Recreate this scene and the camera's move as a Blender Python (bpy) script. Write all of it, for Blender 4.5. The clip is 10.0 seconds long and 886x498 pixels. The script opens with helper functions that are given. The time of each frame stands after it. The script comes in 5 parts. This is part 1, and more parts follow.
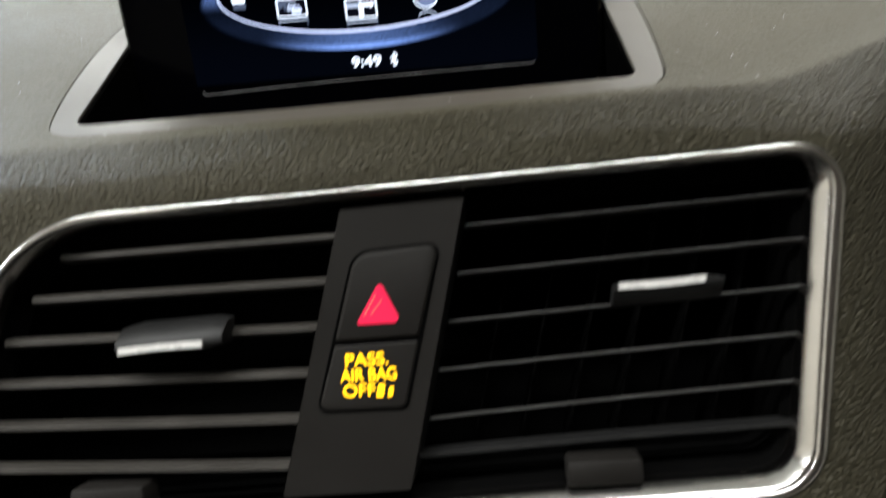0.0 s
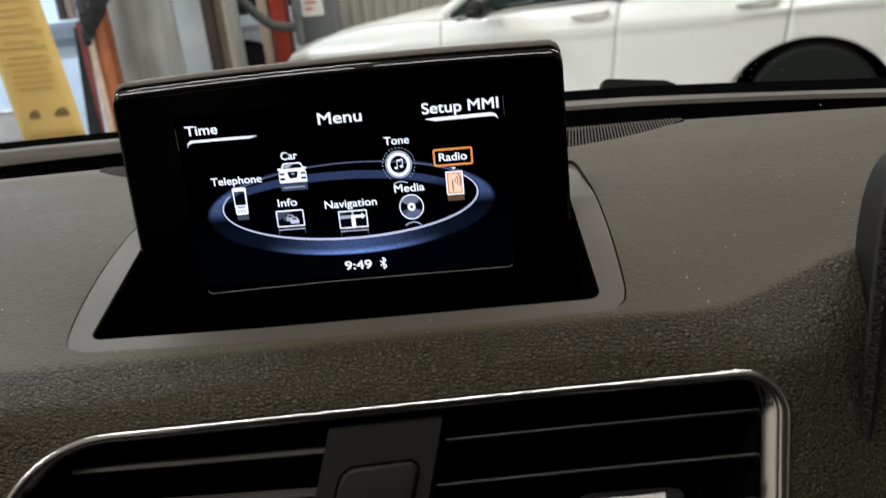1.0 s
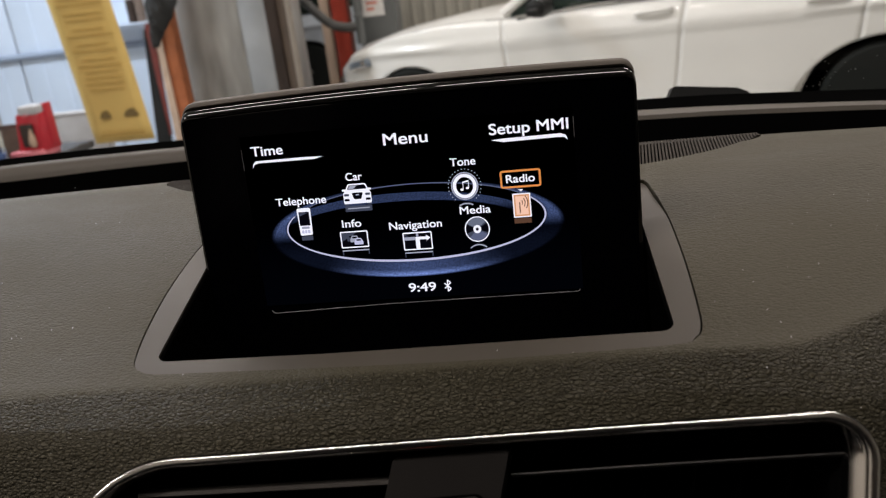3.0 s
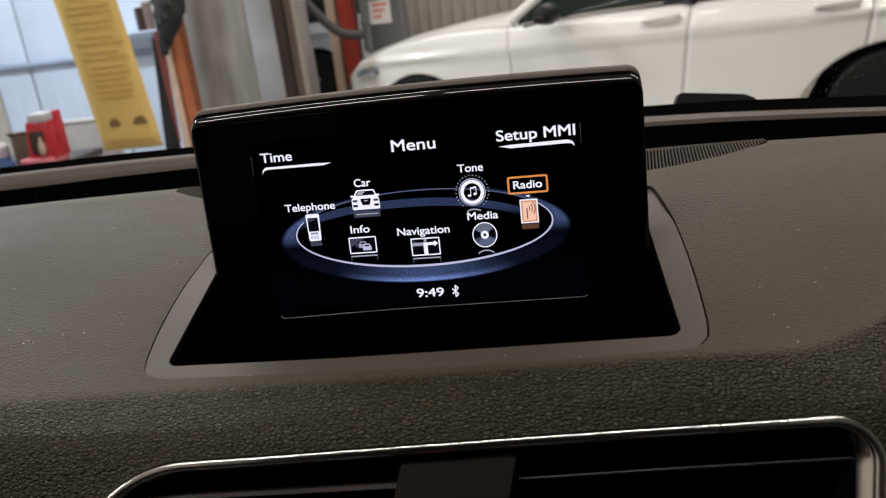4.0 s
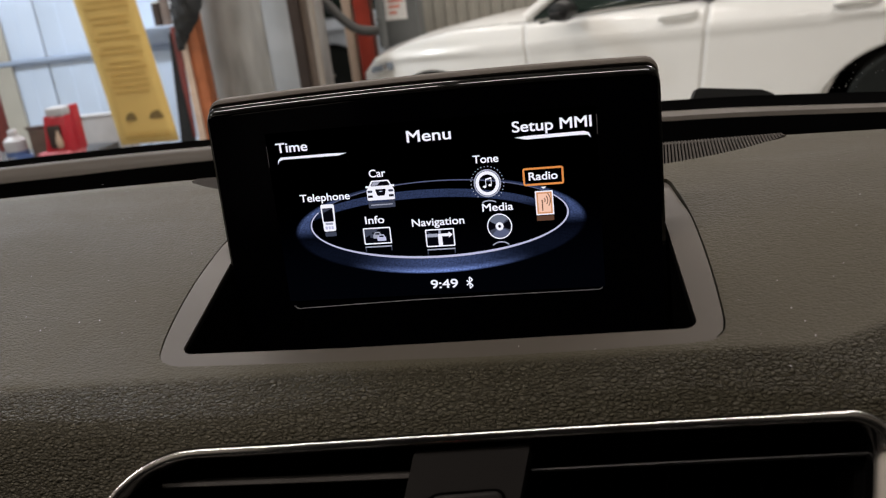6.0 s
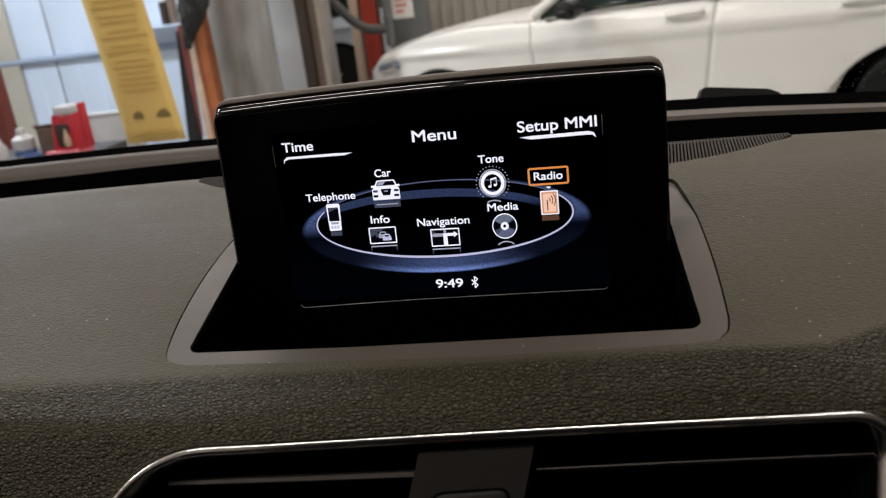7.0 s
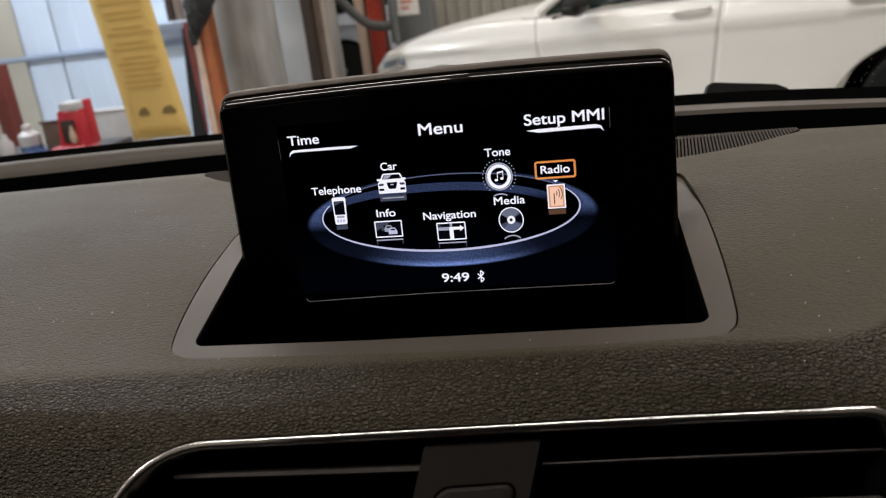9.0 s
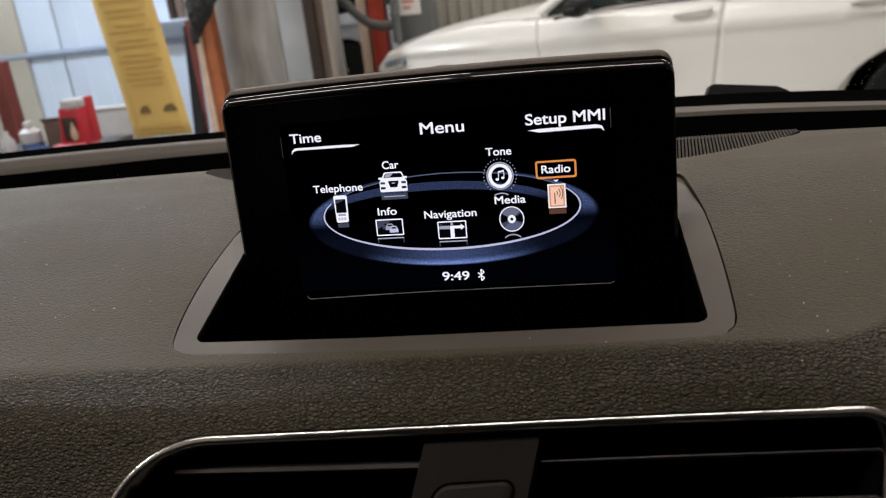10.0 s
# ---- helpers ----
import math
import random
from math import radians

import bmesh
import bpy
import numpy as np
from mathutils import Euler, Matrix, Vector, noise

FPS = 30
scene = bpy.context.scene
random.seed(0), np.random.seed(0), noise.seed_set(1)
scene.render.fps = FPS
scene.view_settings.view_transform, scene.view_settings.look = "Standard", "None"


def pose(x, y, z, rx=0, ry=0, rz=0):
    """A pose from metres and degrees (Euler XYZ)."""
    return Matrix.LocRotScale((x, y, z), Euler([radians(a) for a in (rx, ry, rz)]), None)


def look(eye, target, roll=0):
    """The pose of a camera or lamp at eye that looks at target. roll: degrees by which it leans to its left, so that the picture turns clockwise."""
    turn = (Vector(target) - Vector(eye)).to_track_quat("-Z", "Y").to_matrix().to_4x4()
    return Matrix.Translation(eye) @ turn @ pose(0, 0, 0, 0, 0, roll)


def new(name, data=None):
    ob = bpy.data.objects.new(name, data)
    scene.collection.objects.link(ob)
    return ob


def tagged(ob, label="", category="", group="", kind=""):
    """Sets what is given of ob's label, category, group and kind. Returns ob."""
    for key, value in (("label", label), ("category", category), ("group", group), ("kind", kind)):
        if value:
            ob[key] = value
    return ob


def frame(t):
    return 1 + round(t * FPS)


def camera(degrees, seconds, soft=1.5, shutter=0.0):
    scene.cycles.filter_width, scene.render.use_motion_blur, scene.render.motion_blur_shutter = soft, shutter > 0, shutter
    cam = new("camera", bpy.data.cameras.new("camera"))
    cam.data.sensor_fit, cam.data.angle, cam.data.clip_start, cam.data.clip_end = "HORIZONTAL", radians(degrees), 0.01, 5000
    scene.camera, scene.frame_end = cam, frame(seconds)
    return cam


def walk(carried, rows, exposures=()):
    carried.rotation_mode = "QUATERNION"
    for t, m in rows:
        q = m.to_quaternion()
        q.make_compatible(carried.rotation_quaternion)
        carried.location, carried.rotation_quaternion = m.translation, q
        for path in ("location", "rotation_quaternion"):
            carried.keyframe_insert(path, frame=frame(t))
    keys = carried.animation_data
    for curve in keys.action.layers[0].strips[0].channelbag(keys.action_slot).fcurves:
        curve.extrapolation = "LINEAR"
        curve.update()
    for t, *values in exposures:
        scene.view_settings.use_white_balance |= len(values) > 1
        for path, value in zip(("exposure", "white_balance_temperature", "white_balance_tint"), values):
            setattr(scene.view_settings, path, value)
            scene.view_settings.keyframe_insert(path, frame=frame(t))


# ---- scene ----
cam = camera(57.6, 10.0, soft=1.2, shutter=0.5)
PATH = [
    (0, (0.065, -0.363, 1.137), (-0.112, 1.432, 0.273), -5.9),
    (0.2, (0.073, -0.364, 1.152), (-0.092, 1.454, 0.335), -5.9),
    (0.5, (0.079, -0.356, 1.168), (-0.076, 1.495, 0.424), -5.8),
    (0.7, (0.082, -0.362, 1.182), (-0.079, 1.5, 0.47), -6.1),
    (1, (0.081, -0.369, 1.195), (-0.097, 1.508, 0.527), -6.1),
    (1.5, (0.078, -0.358, 1.203), (-0.158, 1.518, 0.551), -6.1),
    (2, (0.077, -0.357, 1.202), (-0.204, 1.511, 0.543), -6.4),
    (2.5, (0.077, -0.357, 1.203), (-0.228, 1.505, 0.541), -6.7),
    (4, (0.077, -0.36, 1.204), (-0.258, 1.505, 0.565), -7.1),
    (4.5, (0.076, -0.361, 1.202), (-0.267, 1.504, 0.567), -7.0),
    (5, (0.076, -0.36, 1.202), (-0.276, 1.502, 0.564), -7.1),
    (5.5, (0.076, -0.36, 1.201), (-0.284, 1.5, 0.56), -7.0),
    (7, (0.077, -0.361, 1.202), (-0.307, 1.493, 0.558), -7.0),
    (7.5, (0.076, -0.361, 1.201), (-0.313, 1.492, 0.556), -7.0),
    (8, (0.077, -0.361, 1.201), (-0.317, 1.49, 0.555), -7.0),
    (8.5, (0.076, -0.36, 1.201), (-0.32, 1.49, 0.553), -7.0),
    (9, (0.076, -0.36, 1.2), (-0.32, 1.489, 0.551), -7.0),
    (9.5, (0.076, -0.361, 1.2), (-0.319, 1.488, 0.55), -7.0),
    (10, (0.076, -0.362, 1.2), (-0.32, 1.487, 0.551), -6.6),
]
walk(cam, [(t, look(eye, target, roll)) for t, eye, target, roll in PATH], exposures=[(0, 1.20, 5950, 6), (0.3, 1.06, 5800, 7), (0.7, 0.62, 5900, 9), (1.0, 0.33, 6100, 10), (1.5, 0.0, 6400, 13), (4.0, 0.0, 6520, 17), (10, 0.0, 6520, 17)])
cam.data.dof.use_dof = True
cam.data.dof.focus_distance = 0.42
cam.data.dof.aperture_fstop = 14.0

# ---- world and lights ----
FLOOR = -0.18
world = bpy.data.worlds.new("world")
scene.world = world
world.use_nodes = True
world.node_tree.nodes["Background"].inputs[0].default_value = (0.5, 0.55, 0.6, 1)
world.node_tree.nodes["Background"].inputs[1].default_value = 0.05


def strip_lamp(x, y, z, sx, sy, watts, colour=(1.0, 0.965, 0.92)):
    d = bpy.data.lights.new("strip_light", "AREA")
    d.shape, d.size, d.size_y, d.energy, d.color = "RECTANGLE", sx, sy, watts, colour
    ob = new("strip_light", d)
    ob.matrix_world = pose(x, y, z)
    return ob


WARM, COOL = (1.0, 0.925, 0.845), (0.86, 0.94, 1.0)
# None in view; the x -4.4 pair and the cool one are added fill.
LAMPS = [(-1.25, -0.85, 38, WARM), (0.35, -0.70, 31, WARM), (-4.4, -1.75, 84, WARM), (-4.4, -2.9, 50, WARM), (-1.3, 2.5, 26, WARM), (-1.75, 3.9, 44, WARM), (1.7, 3.0, 55, WARM), (-4.7, 4.3, 200, COOL), (-2.7, 6.2, 60, WARM), (0.6, 7.6, 100, WARM), (4.2, 5.2, 60, WARM)]
for lx, ly, lw, lc in LAMPS:
    strip_lamp(lx, ly, FLOOR + 4.05, 1.5, 0.22, lw, lc)


# ---- materials ----
def mat(name, base, rough=0.5, metal=0.0, spec=0.5, grain=0.0, grain_scale=300.0, var=0.12, var_scale=6.0, stretch=(1, 1, 1), cells=0.0, cell_scale=300.0, coat=0.0, emit=None, power=0.0, transmission=0.0, rough_var=0.08, fade=0.0):
    m = bpy.data.materials.new(name)
    m.use_nodes = True
    nt = m.node_tree
    b = nt.nodes["Principled BSDF"]
    link = nt.links.new
    b.inputs["Roughness"].default_value = rough
    b.inputs["Metallic"].default_value = metal
    b.inputs["Specular IOR Level"].default_value = spec
    b.inputs["Coat Weight"].default_value = coat
    b.inputs["Transmission Weight"].default_value = transmission
    tc = nt.nodes.new("ShaderNodeTexCoord")
    mp = nt.nodes.new("ShaderNodeMapping")
    mp.inputs["Scale"].default_value = stretch
    link(tc.outputs["Object"], mp.inputs[0])
    n1 = nt.nodes.new("ShaderNodeTexNoise")
    n1.inputs["Scale"].default_value = var_scale
    n1.inputs["Detail"].default_value = 6
    link(mp.outputs[0], n1.inputs["Vector"])
    r = nt.nodes.new("ShaderNodeMapRange")
    r.inputs[1].default_value, r.inputs[2].default_value = 0.3, 0.7
    r.inputs[3].default_value, r.inputs[4].default_value = 1 - var, 1 + var
    link(n1.outputs[0], r.inputs[0])
    hs = nt.nodes.new("ShaderNodeHueSaturation")
    hs.inputs["Color"].default_value = (*base, 1)
    link(r.outputs[0], hs.inputs["Value"])
    link(hs.outputs[0], b.inputs["Base Color"])
    rr = nt.nodes.new("ShaderNodeMapRange")
    rr.inputs[1].default_value, rr.inputs[2].default_value = 0.3, 0.7
    rr.inputs[3].default_value, rr.inputs[4].default_value = max(0.02, rough - rough_var), min(1, rough + rough_var)
    link(n1.outputs[0], rr.inputs[0])
    link(rr.outputs[0], b.inputs["Roughness"])
    normal = None
    if cells:
        warp = nt.nodes.new("ShaderNodeTexNoise")
        warp.inputs["Scale"].default_value = cell_scale * 0.5
        link(mp.outputs[0], warp.inputs["Vector"])
        mixv = nt.nodes.new("ShaderNodeMixRGB")
        mixv.blend_type = "LINEAR_LIGHT"
        mixv.inputs[0].default_value = 0.75 / cell_scale
        link(mp.outputs[0], mixv.inputs[1])
        link(warp.outputs["Color"], mixv.inputs[2])
        vo = nt.nodes.new("ShaderNodeTexVoronoi")
        vo.feature = "DISTANCE_TO_EDGE"
        vo.inputs["Scale"].default_value = cell_scale
        link(mixv.outputs[0], vo.inputs["Vector"])
        cr = nt.nodes.new("ShaderNodeMapRange")
        cr.interpolation_type = "SMOOTHSTEP"
        cr.inputs[1].default_value, cr.inputs[2].default_value = 0.0, 0.17
        link(vo.outputs["Distance"], cr.inputs[0])
        f1 = nt.nodes.new("ShaderNodeTexVoronoi")
        f1.inputs["Scale"].default_value = cell_scale
        link(mixv.outputs[0], f1.inputs["Vector"])
        dome = nt.nodes.new("ShaderNodeMath")
        dome.operation = "MULTIPLY"
        link(f1.outputs["Distance"], dome.inputs[0])
        link(f1.outputs["Distance"], dome.inputs[1])
        high = nt.nodes.new("ShaderNodeMath")
        high.operation = "MULTIPLY_ADD"
        high.inputs[1].default_value = -1.1
        link(dome.outputs[0], high.inputs[0])
        link(cr.outputs[0], high.inputs[2])
        fold = nt.nodes.new("ShaderNodeTexNoise")
        fold.inputs["Scale"].default_value = cell_scale * 0.9
        fold.inputs["Detail"].default_value = 1.5
        fold.inputs["Distortion"].default_value = 0.6
        link(mp.outputs[0], fold.inputs["Vector"])
        both = nt.nodes.new("ShaderNodeMath")
        both.operation = "MULTIPLY_ADD"
        both.inputs[1].default_value = 0.9
        link(fold.outputs[0], both.inputs[0])
        link(high.outputs[0], both.inputs[2])
        high = both
        bp = nt.nodes.new("ShaderNodeBump")
        if fade:
            sx = nt.nodes.new("ShaderNodeSeparateXYZ")
            link(tc.outputs["Object"], sx.inputs[0])
            fd = nt.nodes.new("ShaderNodeMapRange")
            fd.interpolation_type = "SMOOTHSTEP"
            fd.inputs[1].default_value, fd.inputs[2].default_value = -0.0800, -0.0725
            fd.inputs[3].default_value, fd.inputs[4].default_value = cells, cells * fade
            back = nt.nodes.new("ShaderNodeMath")
            back.operation = "MULTIPLY_ADD"
            back.inputs[1].default_value = -0.0437
            link(sx.outputs[0], back.inputs[0])
            link(sx.outputs[1], back.inputs[2])
            past = nt.nodes.new("ShaderNodeMath")
            past.operation, past.use_clamp = "SUBTRACT", True
            past.inputs[1].default_value = 0.15
            link(sx.outputs[0], past.inputs[0])
            sq = nt.nodes.new("ShaderNodeMath")
            sq.operation = "MULTIPLY"
            link(past.outputs[0], sq.inputs[0])
            link(past.outputs[0], sq.inputs[1])
            far = nt.nodes.new("ShaderNodeMath")
            far.operation = "MULTIPLY_ADD"
            far.inputs[1].default_value = -0.056
            plus = nt.nodes.new("ShaderNodeMath")
            plus.inputs[1].default_value = 0.004
            link(sq.outputs[0], plus.inputs[0])
            soft = nt.nodes.new("ShaderNodeMath")
            soft.operation = "DIVIDE"
            link(sq.outputs[0], soft.inputs[0])
            link(plus.outputs[0], soft.inputs[1])
            link(soft.outputs[0], far.inputs[0])
            link(back.outputs[0], far.inputs[2])
            link(far.outputs[0], fd.inputs[0])
            link(fd.outputs[0], bp.inputs["Strength"])
        bp.inputs["Strength"].default_value = cells
        bp.inputs["Distance"].default_value = 0.0011
        link(high.outputs[0], bp.inputs["Height"])
        normal = bp
    if grain:
        n2 = nt.nodes.new("ShaderNodeTexNoise")
        n2.inputs["Scale"].default_value = grain_scale
        n2.inputs["Detail"].default_value = 3
        link(mp.outputs[0], n2.inputs["Vector"])
        bp2 = nt.nodes.new("ShaderNodeBump")
        bp2.inputs["Strength"].default_value = grain
        bp2.inputs["Distance"].default_value = 0.3 / grain_scale
        link(n2.outputs[0], bp2.inputs["Height"])
        if normal:
            link(normal.outputs[0], bp2.inputs["Normal"])
        normal = bp2
    if normal:
        link(normal.outputs[0], b.inputs["Normal"])
    if emit:
        b.inputs["Emission Color"].default_value = (*emit, 1)
        b.inputs["Emission Strength"].default_value = power
    return m


M = {}
M["dash"] = mat("soft_touch_dash", (0.0525, 0.0472, 0.0297), 0.54, spec=0.22, cells=1.0, cell_scale=760, stretch=(0.56, 1.05, 1.05), fade=0.27, grain=0.14, grain_scale=2500, var=0.07, var_scale=14)
M["trim"] = mat("satin_trim", (0.063, 0.055, 0.044), 0.45, spec=0.4, grain=0.08, grain_scale=3000, var=0.05, var_scale=20)
M["cap"] = mat("matt_grey_cap", (0.085, 0.074, 0.060), 0.6, spec=0.25, grain=0.08, grain_scale=3000, var=0.05, var_scale=20)
M["black"] = mat("black_plastic", (0.008, 0.008, 0.008), 0.5, spec=0.3, grain=0.1, grain_scale=1500, var=0.1)
# Near-black that puts the shade inside recesses into the colour; also black print.
M["void"] = mat("shade_and_print_black", (0.002, 0.002, 0.002), 0.95, spec=0.0, var=0.1)
M["gloss"] = mat("piano_black", (0.002, 0.002, 0.002), 0.012, spec=0.5, var=0.02, rough_var=0.0)
M["glass_black"] = mat("display_glass", (0.0006, 0.0006, 0.001), 0.12, spec=0.03, var=0.02, rough_var=0.03)
M["chrome"] = mat("satin_chrome", (0.66, 0.64, 0.62), 0.2, metal=1.0, var=0.02, var_scale=60, rough_var=0.0)
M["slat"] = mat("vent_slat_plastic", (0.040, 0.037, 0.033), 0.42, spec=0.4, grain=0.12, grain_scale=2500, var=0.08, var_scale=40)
# Darker copy of the slat plastic, for the right vent's shade.
M["slat_shaded"] = mat("shaded_vent_slat", (0.024, 0.023, 0.022), 0.5, spec=0.3, grain=0.1, grain_scale=2500, var=0.08, var_scale=40)
M["grille"] = mat("grille_plastic", (0.036, 0.031, 0.025), 0.8, spec=0.15, grain=0.15, grain_scale=2500, var=0.08, var_scale=40)
M["satin"] = mat("brushed_metal", (0.85, 0.84, 0.82), 0.3, metal=0.25, var=0.05, var_scale=60)
M["pale_grey"] = mat("lower_wall_grey", (0.40, 0.395, 0.41), 0.6, var=0.12, var_scale=9)
M["edge"] = mat("pale_edge", (0.5, 0.5, 0.52), 0.35, spec=0.5, var=0.2, var_scale=120)
# Pale grey paints in the screen light that the glass edges catch.
M["edge_gleam"] = mat("painted_edge_gleam", (0.22, 0.22, 0.23), 0.35, var=0.5, var_scale=60)
M["strip"] = mat("charcoal_plastic", (0.010, 0.009, 0.008), 0.6, spec=0.2, grain=0.1, grain_scale=3000, var=0.06, var_scale=30)
M["red_lit"] = mat("lit_red_lens", (0.5, 0.01, 0.04), 0.35, emit=(1.0, 0.012, 0.075), power=0.30, var=0.05)
M["amber_lit"] = mat("lit_amber_letters", (0.5, 0.3, 0.0), 0.4, emit=(1.0, 0.46, 0.0), power=1.5, var=0.02)
M["rubber"] = mat("black_rubber", (0.012, 0.012, 0.012), 0.7, spec=0.3, grain=0.2, grain_scale=600)
M["ridge"] = mat("cowl_plastic", (0.068, 0.060, 0.048), 0.55, spec=0.3, grain=0.15, grain_scale=1500, var=0.08, var_scale=10)
M["headliner"] = mat("grey_headliner", (0.36, 0.32, 0.27), 0.95, spec=0.1, grain=0.3, grain_scale=800)
# Dash leather with the hood's shade put into a darker base.
M["hood"] = mat("shaded_hood_leather", (0.020, 0.018, 0.015), 0.6, spec=0.3, cells=0.6, cell_scale=660, stretch=(0.8, 1.1, 1.1), grain=0.1, grain_scale=2500, var=0.08, var_scale=20)
M["cabin"] = mat("cabin_trim", (0.014, 0.013, 0.012), 0.8, spec=0.2, grain=0.2, grain_scale=800)
M["white_paint"] = mat("white_car_paint", (0.80, 0.79, 0.765), 0.30, spec=0.45, coat=0.6, var=0.02, var_scale=3, rough_var=0.03)
M["car_glass"] = mat("tinted_car_glass", (0.012, 0.02, 0.016), 0.06, spec=0.6, var=0.05, rough_var=0.02)
M["dark_metal"] = mat("dark_alloy", (0.10, 0.10, 0.105), 0.4, metal=0.7, var=0.1)
M["lamp_glass"] = mat("headlamp_glass", (0.16, 0.19, 0.23), 0.1, spec=0.7, var=0.6, var_scale=16)
M["tyre"] = mat("tyre_rubber", (0.009, 0.011, 0.010), 0.8, spec=0.25, grain=0.3, grain_scale=200)
M["floor"] = mat("concrete_floor", (0.3, 0.29, 0.27), 0.55, grain=0.2, grain_scale=60, var=0.25, var_scale=1.2)
M["wall"] = mat("blue_white_cladding", (0.58, 0.68, 0.84), 0.5, var=0.08, var_scale=1.5, grain=0.1, grain_scale=30)
M["wall2"] = mat("beige_cladding", (0.42, 0.40, 0.35), 0.6, var=0.12, var_scale=1.5, grain=0.1, grain_scale=30)
M["ceiling"] = mat("painted_ceiling", (0.5, 0.5, 0.48), 0.8, var=0.1, var_scale=0.8)
M["banner"] = mat("yellow_banner", (0.76, 0.53, 0.17), 0.6, var=0.06, var_scale=5, grain=0.05, grain_scale=40)
M["ink"] = mat("dark_ink", (0.56, 0.36, 0.10), 0.7, var=0.1)
M["ink_dark"] = mat("black_ink", (0.22, 0.15, 0.05), 0.7, var=0.1)
M["orange_steel"] = mat("orange_painted_steel", (0.42, 0.13, 0.05), 0.5, var=0.25, var_scale=9, grain=0.15, grain_scale=50)
M["red_steel"] = mat("red_painted_steel", (0.36, 0.04, 0.02), 0.45, var=0.2, var_scale=8)
M["brown_red"] = mat("brown_red_steel", (0.17, 0.035, 0.03), 0.5, var=0.2, var_scale=8)
M["wood"] = mat("pale_wood", (0.50, 0.36, 0.27), 0.7, var=0.15, var_scale=10, stretch=(1, 1, 0.1))
M["pale_steel"] = mat("pale_blue_steel", (0.43, 0.46, 0.50), 0.5, var=0.2, var_scale=2.5, grain=0.1, grain_scale=30)
M["brown_steel"] = mat("brown_painted_steel", (0.030, 0.018, 0.014), 0.5, var=0.2, var_scale=8)
M["mid_brown"] = mat("grey_brown_steel", (0.115, 0.085, 0.068), 0.5, var=0.2, var_scale=6)
M["grey_steel"] = mat("grey_steel", (0.35, 0.355, 0.355), 0.5, var=0.28, var_scale=2.2, grain=0.1, grain_scale=30)
M["locker"] = mat("weathered_locker_steel", (0.285, 0.280, 0.270), 0.5, var=0.32, var_scale=5, grain=0.15, grain_scale=40, stretch=(1.6, 1, 0.35))
M["beige_steel"] = mat("beige_steel", (0.29, 0.25, 0.215), 0.5, var=0.12, var_scale=6)
M["cloth"] = mat("dark_grey_cloth", (0.035, 0.036, 0.038), 0.9, var=0.2, var_scale=5, grain=0.12, grain_scale=400)
M["conduit"] = mat("blue_grey_conduit", (0.26, 0.32, 0.43), 0.5, var=0.1, var_scale=3)
M["hose"] = mat("grey_hose", (0.06, 0.058, 0.055), 0.7, var=0.2, var_scale=20)
M["cabinet"] = mat("grey_control_box", (0.10, 0.105, 0.105), 0.5, var=0.1)
M["label"] = mat("white_label", (0.7, 0.68, 0.66), 0.6, var=0.06)
M["label_red"] = mat("label_red_ink", (0.6, 0.2, 0.14), 0.6, var=0.1)
M["red_plastic"] = mat("red_plastic", (0.48, 0.02, 0.035), 0.35, var=0.1, var_scale=20)
M["pink_plastic"] = mat("pink_plastic", (0.7, 0.2, 0.24), 0.4, var=0.1, var_scale=20)
M["white_plastic"] = mat("white_plastic", (0.5, 0.5, 0.53), 0.4, var=0.1, var_scale=20)
M["blue_plastic"] = mat("blue_plastic", (0.08, 0.14, 0.32), 0.4, var=0.1, var_scale=20)
M["cardboard"] = mat("brown_cardboard", (0.16, 0.12, 0.10), 0.8, var=0.2, var_scale=20)
M["bench"] = mat("worn_bench_top", (0.05, 0.05, 0.055), 0.6, var=0.3, var_scale=6)
M["blue_white_car"] = mat("pale_blue_car_paint", (0.5, 0.55, 0.62), 0.25, coat=0.6, var=0.03)
M["tube"] = mat("lit_tube", (0.9, 0.9, 0.9), 0.5, emit=(1.0, 0.95, 0.86), power=6.0, var=0.0)
M["enamel"] = mat("white_enamel", (0.7, 0.7, 0.68), 0.4, var=0.05)

pane = bpy.data.materials.new("clear_glass")
pane.use_nodes = True
_n = pane.node_tree
_n.nodes.remove(_n.nodes["Principled BSDF"])
_t = _n.nodes.new("ShaderNodeBsdfTransparent")
_t.inputs[0].default_value = (0.90, 0.94, 0.92, 1)
_g = _n.nodes.new("ShaderNodeBsdfGlossy")
_g.inputs["Roughness"].default_value = 0.02
_mx = _n.nodes.new("ShaderNodeMixShader")
_mx.inputs[0].default_value = 0.02
_n.links.new(_t.outputs[0], _mx.inputs[1])
_n.links.new(_g.outputs[0], _mx.inputs[2])
_n.links.new(_mx.outputs[0], _n.nodes["Material Output"].inputs[0])
M["pane"] = pane


def glow(name, colour, power):
    m = bpy.data.materials.new(name)
    m.use_nodes = True
    nt = m.node_tree
    nt.nodes.remove(nt.nodes["Principled BSDF"])
    e = nt.nodes.new("ShaderNodeEmission")
    e.inputs[0].default_value = (*colour, 1)
    e.inputs[1].default_value = power
    nt.links.new(e.outputs[0], nt.nodes["Material Output"].inputs[0])
    return m


M["lcd_white"] = glow("lcd_white", (0.86, 0.90, 1.0), 1.0)
M["lcd_grey"] = glow("lcd_grey", (0.33, 0.36, 0.45), 1.0)
M["lcd_mid"] = glow("lcd_mid", (0.13, 0.155, 0.21), 1.0)
M["lcd_dim"] = glow("lcd_dim", (0.05, 0.06, 0.09), 1.0)
M["lcd_ring"] = glow("lcd_ring", (0.50, 0.53, 0.72), 1.0)
